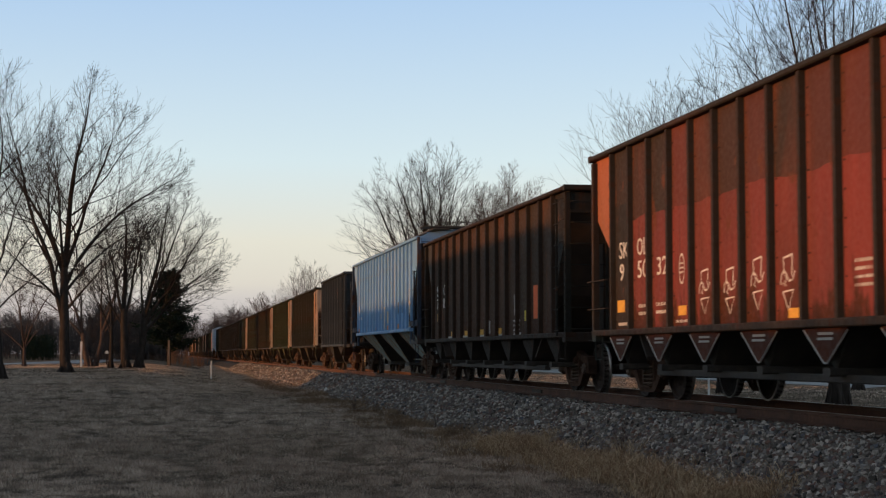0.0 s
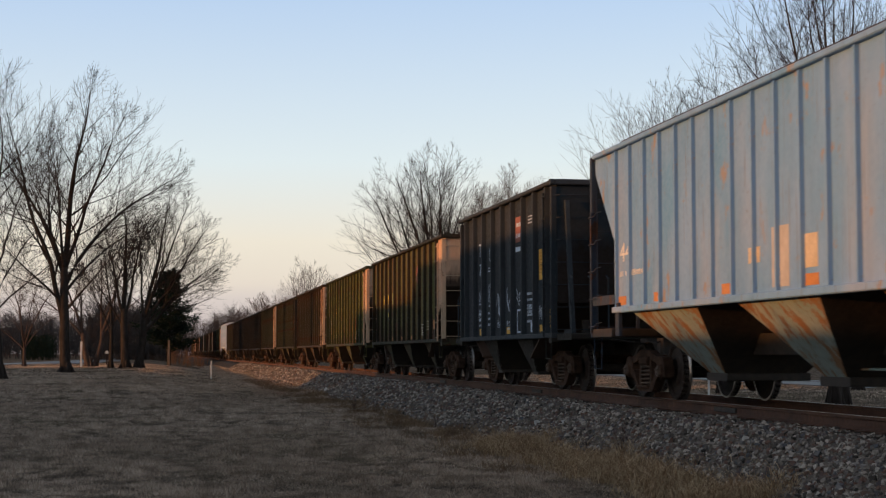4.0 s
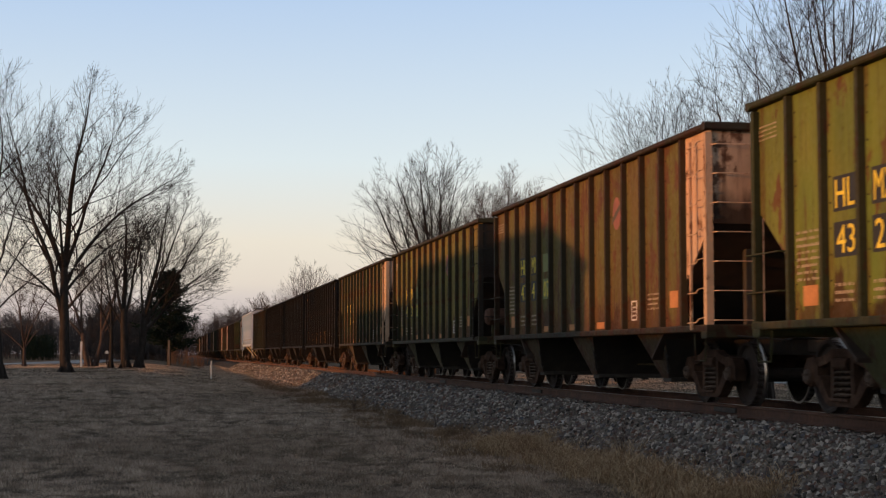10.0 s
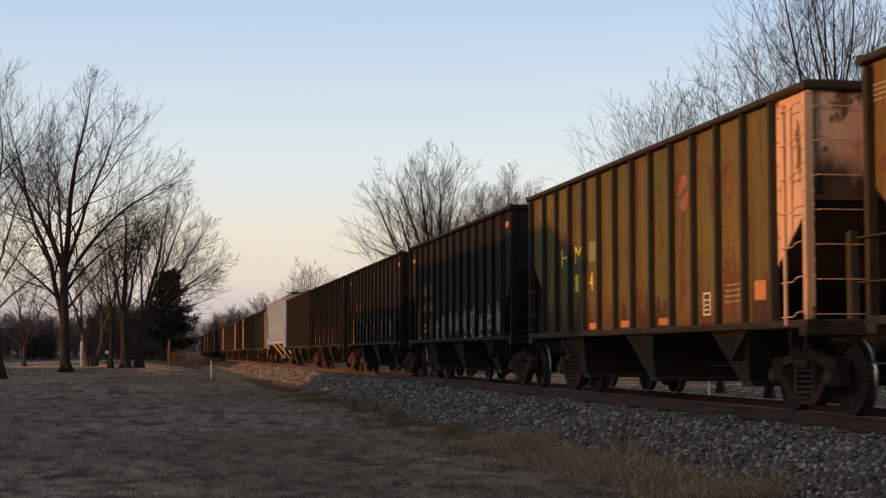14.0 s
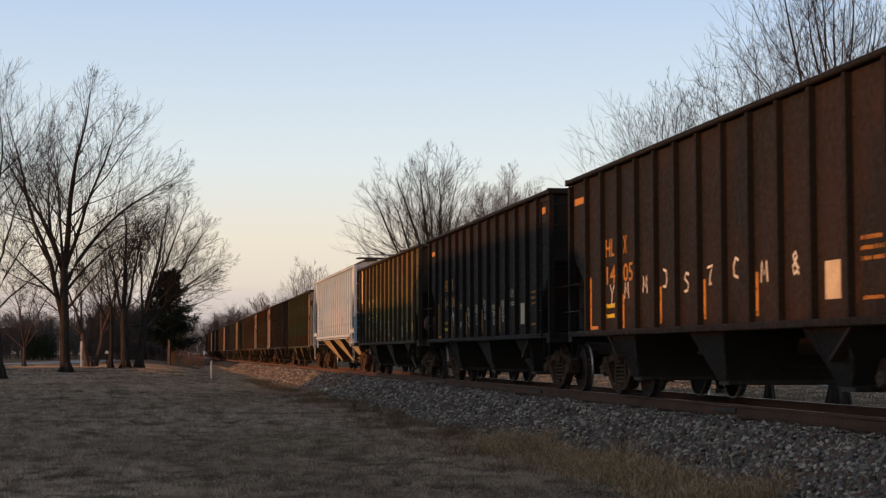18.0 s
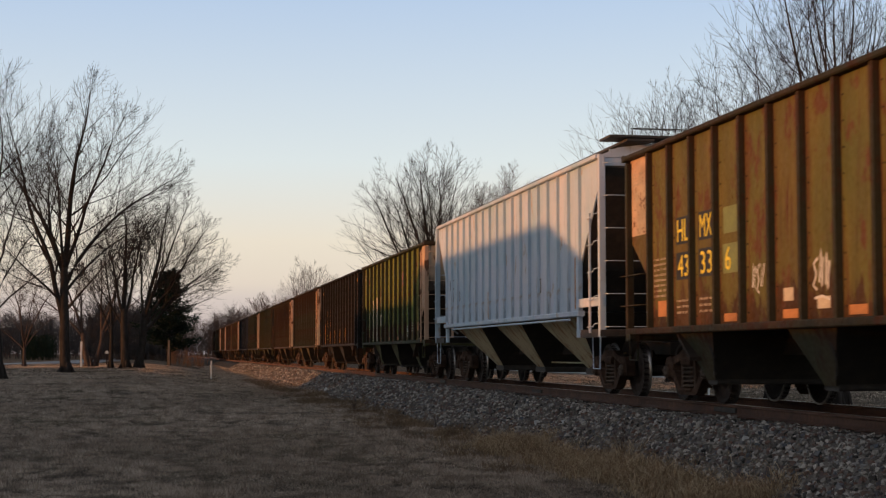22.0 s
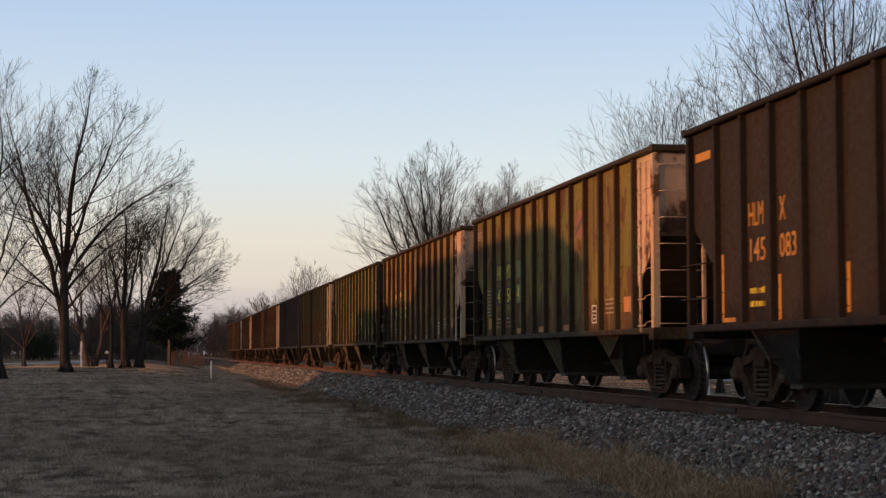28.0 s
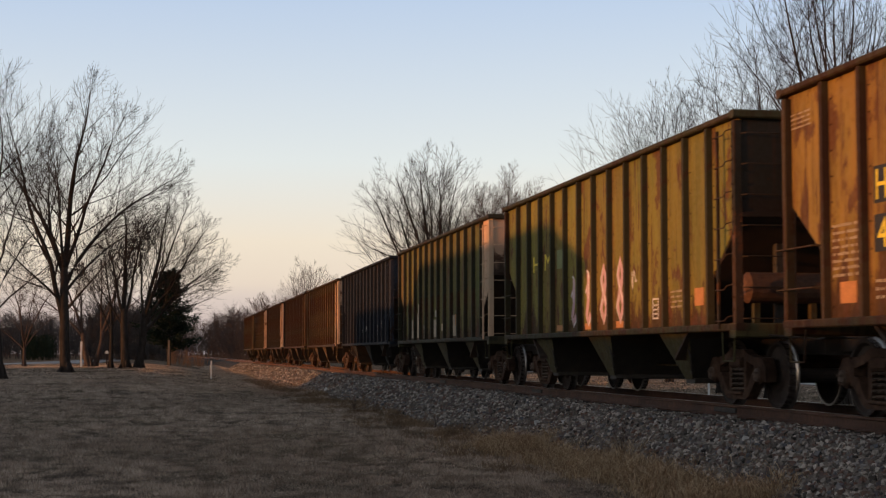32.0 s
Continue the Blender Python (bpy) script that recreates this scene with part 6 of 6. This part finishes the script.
def tall_grass():
    """Straw-coloured bowed tufts where the lawn meets the ballast, and a thinner belt of brown weeds further along."""
    rng = random.Random(12)
    straw, brown = Shape(), Shape()
    for i in range(900):
        y = rng.uniform(15.5, 26.5)
        x = 5.80 + 0.02 * (20 - y) + rng.gauss(0, 0.32)
        clump = noise.noise((x * 1.3, y * 0.8, 2))
        if clump < -0.08 and rng.random() < 0.9:
            continue
        z = max(ground_z(x, y), bed_z(x - TRACK) - 0.02)
        size = rng.uniform(0.16, 0.34) * (1 + 0.9 * max(0, clump))
        for j in range(40):
            bent_blade(straw, rng, Vector((x + rng.gauss(0, 0.09), y + rng.gauss(0, 0.11), z - 0.03)), size * rng.uniform(0.5, 1.4), 0.0030)
    for i in range(3400):
        y = 20.0 * (95.0 / 20.0) ** rng.random()
        x = rng.gauss(5.35, 0.42)
        clump = noise.noise((x * 0.9, y * 0.35, 2)) + 0.5 * noise.noise((x * 2.3, y * 1.1, 6))
        if clump < 0.05 and rng.random() < 0.93:
            continue
        z = max(ground_z(x, y), bed_z(x - TRACK) - 0.02)
        size = rng.uniform(0.10, 0.24) * (1 + 0.6 * max(0, clump))
        for j in range(16):
            bent_blade(brown, rng, Vector((x + rng.gauss(0, 0.12), y + rng.gauss(0, 0.12), z - 0.02)), size * rng.uniform(0.4, 1.1), 0.0030 * (y / 20.0) ** 0.6)
    tagged(part("tall_dry_grass", straw, STRAW), "bowed tufts of straw-coloured dry grass along the ballast", "grass", kind="stuff")
    tagged(part("dry_weed_belt", brown, WEED), "dull brown dry weeds along the foot of the ballast", "grass", kind="stuff")


def weeds(x, y, n, height, seed):
    rng = random.Random(seed)
    z = max(ground_z(x, y), bed_z(x - TRACK))
    w = thing("weed", pose(x, y, z - 0.03), "thin dead brown weed stalks in the ballast", "weed", "weeds by the track")
    for i in range(n):
        s = Shape()
        tip = Vector((rng.gauss(0, 0.12), rng.gauss(0, 0.12), 1)).normalized() * height * rng.uniform(0.6, 1.0)
        s.tube([(0, 0, 0), tip * 0.5 + Vector((0.02, 0, 0)), tip], 0.006, 4, 0.002)
        for j in range(6):
            q = tip * rng.uniform(0.35, 0.95)
            d = Vector((rng.gauss(0, 1), rng.gauss(0, 1), 1.0)).normalized() * height * 0.16
            s.tube([q, q + d], 0.003, 3, 0.001, caps=False)
        part("stalk", s, BARK_FAR, w)


def far_grass(name, x0, x1, y0, y1, n, tall, seed, label, mat=DRY):
    """Upright grass further off, which catches the low sun."""
    rng = random.Random(seed)
    s = Shape()
    for i in range(n):
        x, y = rng.uniform(x0, x1), rng.uniform(y0, y1)
        if 29.4 < x < 36.6:
            continue
        z = max(ground_z(x, y), bed_z(x - TRACK)) - 0.02
        for j in range(4):
            a = rng.uniform(0, 6.283)
            q = Vector((x + rng.gauss(0, 0.12), y + rng.gauss(0, 0.12), z))
            e = Vector((math.cos(a), math.sin(a), 0)) * rng.uniform(0.015, 0.035)
            b = Vector((rng.gauss(0, 0.3), rng.gauss(0, 0.3), 1)).normalized() * tall * rng.uniform(0.5, 1.0)
            s.add([q - e, q + e, q + b], [(0, 1, 2)])
    tagged(part(name, s, mat), label, "grass", kind="stuff")


lawn_grass()
tall_grass()
far_grass("far_lawn_grass", -14, 4.5, 68, 150, 15000, 0.09, 14, "dry grass of the far lawn under the trees")
far_grass("bank_grass", 4.0, 6.4, 60, 200, 9000, 0.12, 16, "brown dry grass on the far railway bank")
far_grass("verge_grass", 12.5, 36, 22, 110, 14000, 0.09, 15, "dry grass of the verge behind the railway")
weeds(6.35, 21.5, 4, 0.55, 1)
weeds(5.3, 44.0, 5, 0.5, 2)
weeds(5.7, 33.0, 3, 0.4, 3)

# ---- ties and ballast stones ----
tie_mesh = Shape().box(-1.3, 1.3, -0.115, 0.115, -0.36, -0.176, 0.012).mesh("tie")
for i in range(150):
    part("tie", tie_mesh, TIE, bed, "", pose(TRACK + 0.02 * math.sin(i * 2.1), 8 + 0.53 * i, 0.0, 0, 0, 0.6 * math.sin(i * 1.7)))
plate_mesh = Shape().box(-0.18, 0.18, -0.10, 0.10, -0.178, -0.160, 0.006).mesh("tie_plate")
for i in range(60):
    part("tie_plate", plate_mesh, RAIL, bed, "", pose(TRACK - 0.755, 8 + 0.53 * i, 0.0))
joint_mesh = Shape().box(-0.040, -0.012, -0.45, 0.45, -0.125, -0.05, 0.008).mesh("joint_bar")
for y in (22.4, 34.3, 46.2):
    ob = part("joint_bar", joint_mesh, STEEL_DARK, bed, "dark bolted rail joint", pose(TRACK - 0.755, y, 0))


def stone_shape(rng, size):
    """An angular lump of eight bent corners."""
    p = [Vector((x * rng.uniform(0.55, 1.0), y * rng.uniform(0.55, 1.0), z * rng.uniform(0.55, 1.0))) * size for z in (-1, 1) for y in (-1, 1) for x in (-1, 1)]
    m = Euler((rng.uniform(0, 6), rng.uniform(0, 6), rng.uniform(0, 6))).to_matrix()
    return [m @ q for q in p]


STONE_FACES = [(0, 2, 3, 1), (4, 5, 7, 6), (0, 1, 5, 4), (2, 6, 7, 3), (0, 4, 6, 2), (1, 3, 7, 5)]


def bed_top(x, y):
    d = x - TRACK
    return bed_z(d) + 0.05 * noise.noise((d * 1.4, y * 1.4, 3)) + 0.12 * noise.noise((d * 0.3, y * 0.25, 8)) * smooth(1.6, 2.6, abs(d))


def loose_stones():
    rng = random.Random(13)
    s = Shape()
    for i in range(95000):
        y = 11.5 * (150.0 / 11.5) ** rng.random()
        x = TRACK - rng.uniform(1.0, 3.6) if i % 9 else TRACK + rng.uniform(-0.65, 2.2)
        z = bed_top(x, y)
        if z < ground_z(x, y) - 0.02:
            continue
        size = rng.uniform(0.016, 0.034) * (0.8 + 0.012 * min(y, 100))
        c = Vector((x, y, z + size * rng.uniform(-0.2, 1.0)))
        s.add([c + q for q in stone_shape(rng, size)], STONE_FACES)
    ob = part("loose_stones", s, STONE_ALL, bed, "grey angular ballast stones")
    ob["kind"] = "stuff"
    kinds = []
    for i in range(12):
        kinds.append(Shape().add(stone_shape(rng, 0.032), STONE_FACES).mesh("stone"))
    for i in range(300):
        x, y = TRACK - rng.uniform(1.5, 3.0), rng.uniform(16.5, 23.0)
        part("stone", kinds[i % 12], STONE_ONE, bed, "", pose(x, y, bed_top(x, y) + 0.03, rng.uniform(0, 360), rng.uniform(0, 360), rng.uniform(0, 360)))
    pale = flat_paint("white_quartz", (0.62, 0.60, 0.56))
    for x, y, k in ((6.62, 27.6, 0.055), (6.75, 26.2, 0.04), (7.35, 19.3, 0.045), (7.0, 18.4, 0.04), (6.3, 61.0, 0.10)):
        part("pale_stone", Shape().add(stone_shape(rng, k), STONE_FACES), pale, bed, "small pale stone", pose(x, y, bed_top(x, y) + k * 0.7))


loose_stones()


def motions():
    """The train rolls towards the camera at a steady speed; its wheels turn with it."""
    for car, y in CARS:
        walk(car, [(0.0, pose(TRACK, y, 0)), (32.0, pose(TRACK, y - SPEED * 32.0, 0))])
    step = 2 / 30
    turn = math.degrees(SPEED * step / 0.4585)
    rows = [(i * step, i * turn) for i in range(481)]
    for wheels, dy in WHEELS:
        walk(wheels, [(t, pose(0, dy, 0.4585, a)) for t, a in rows])


motions()
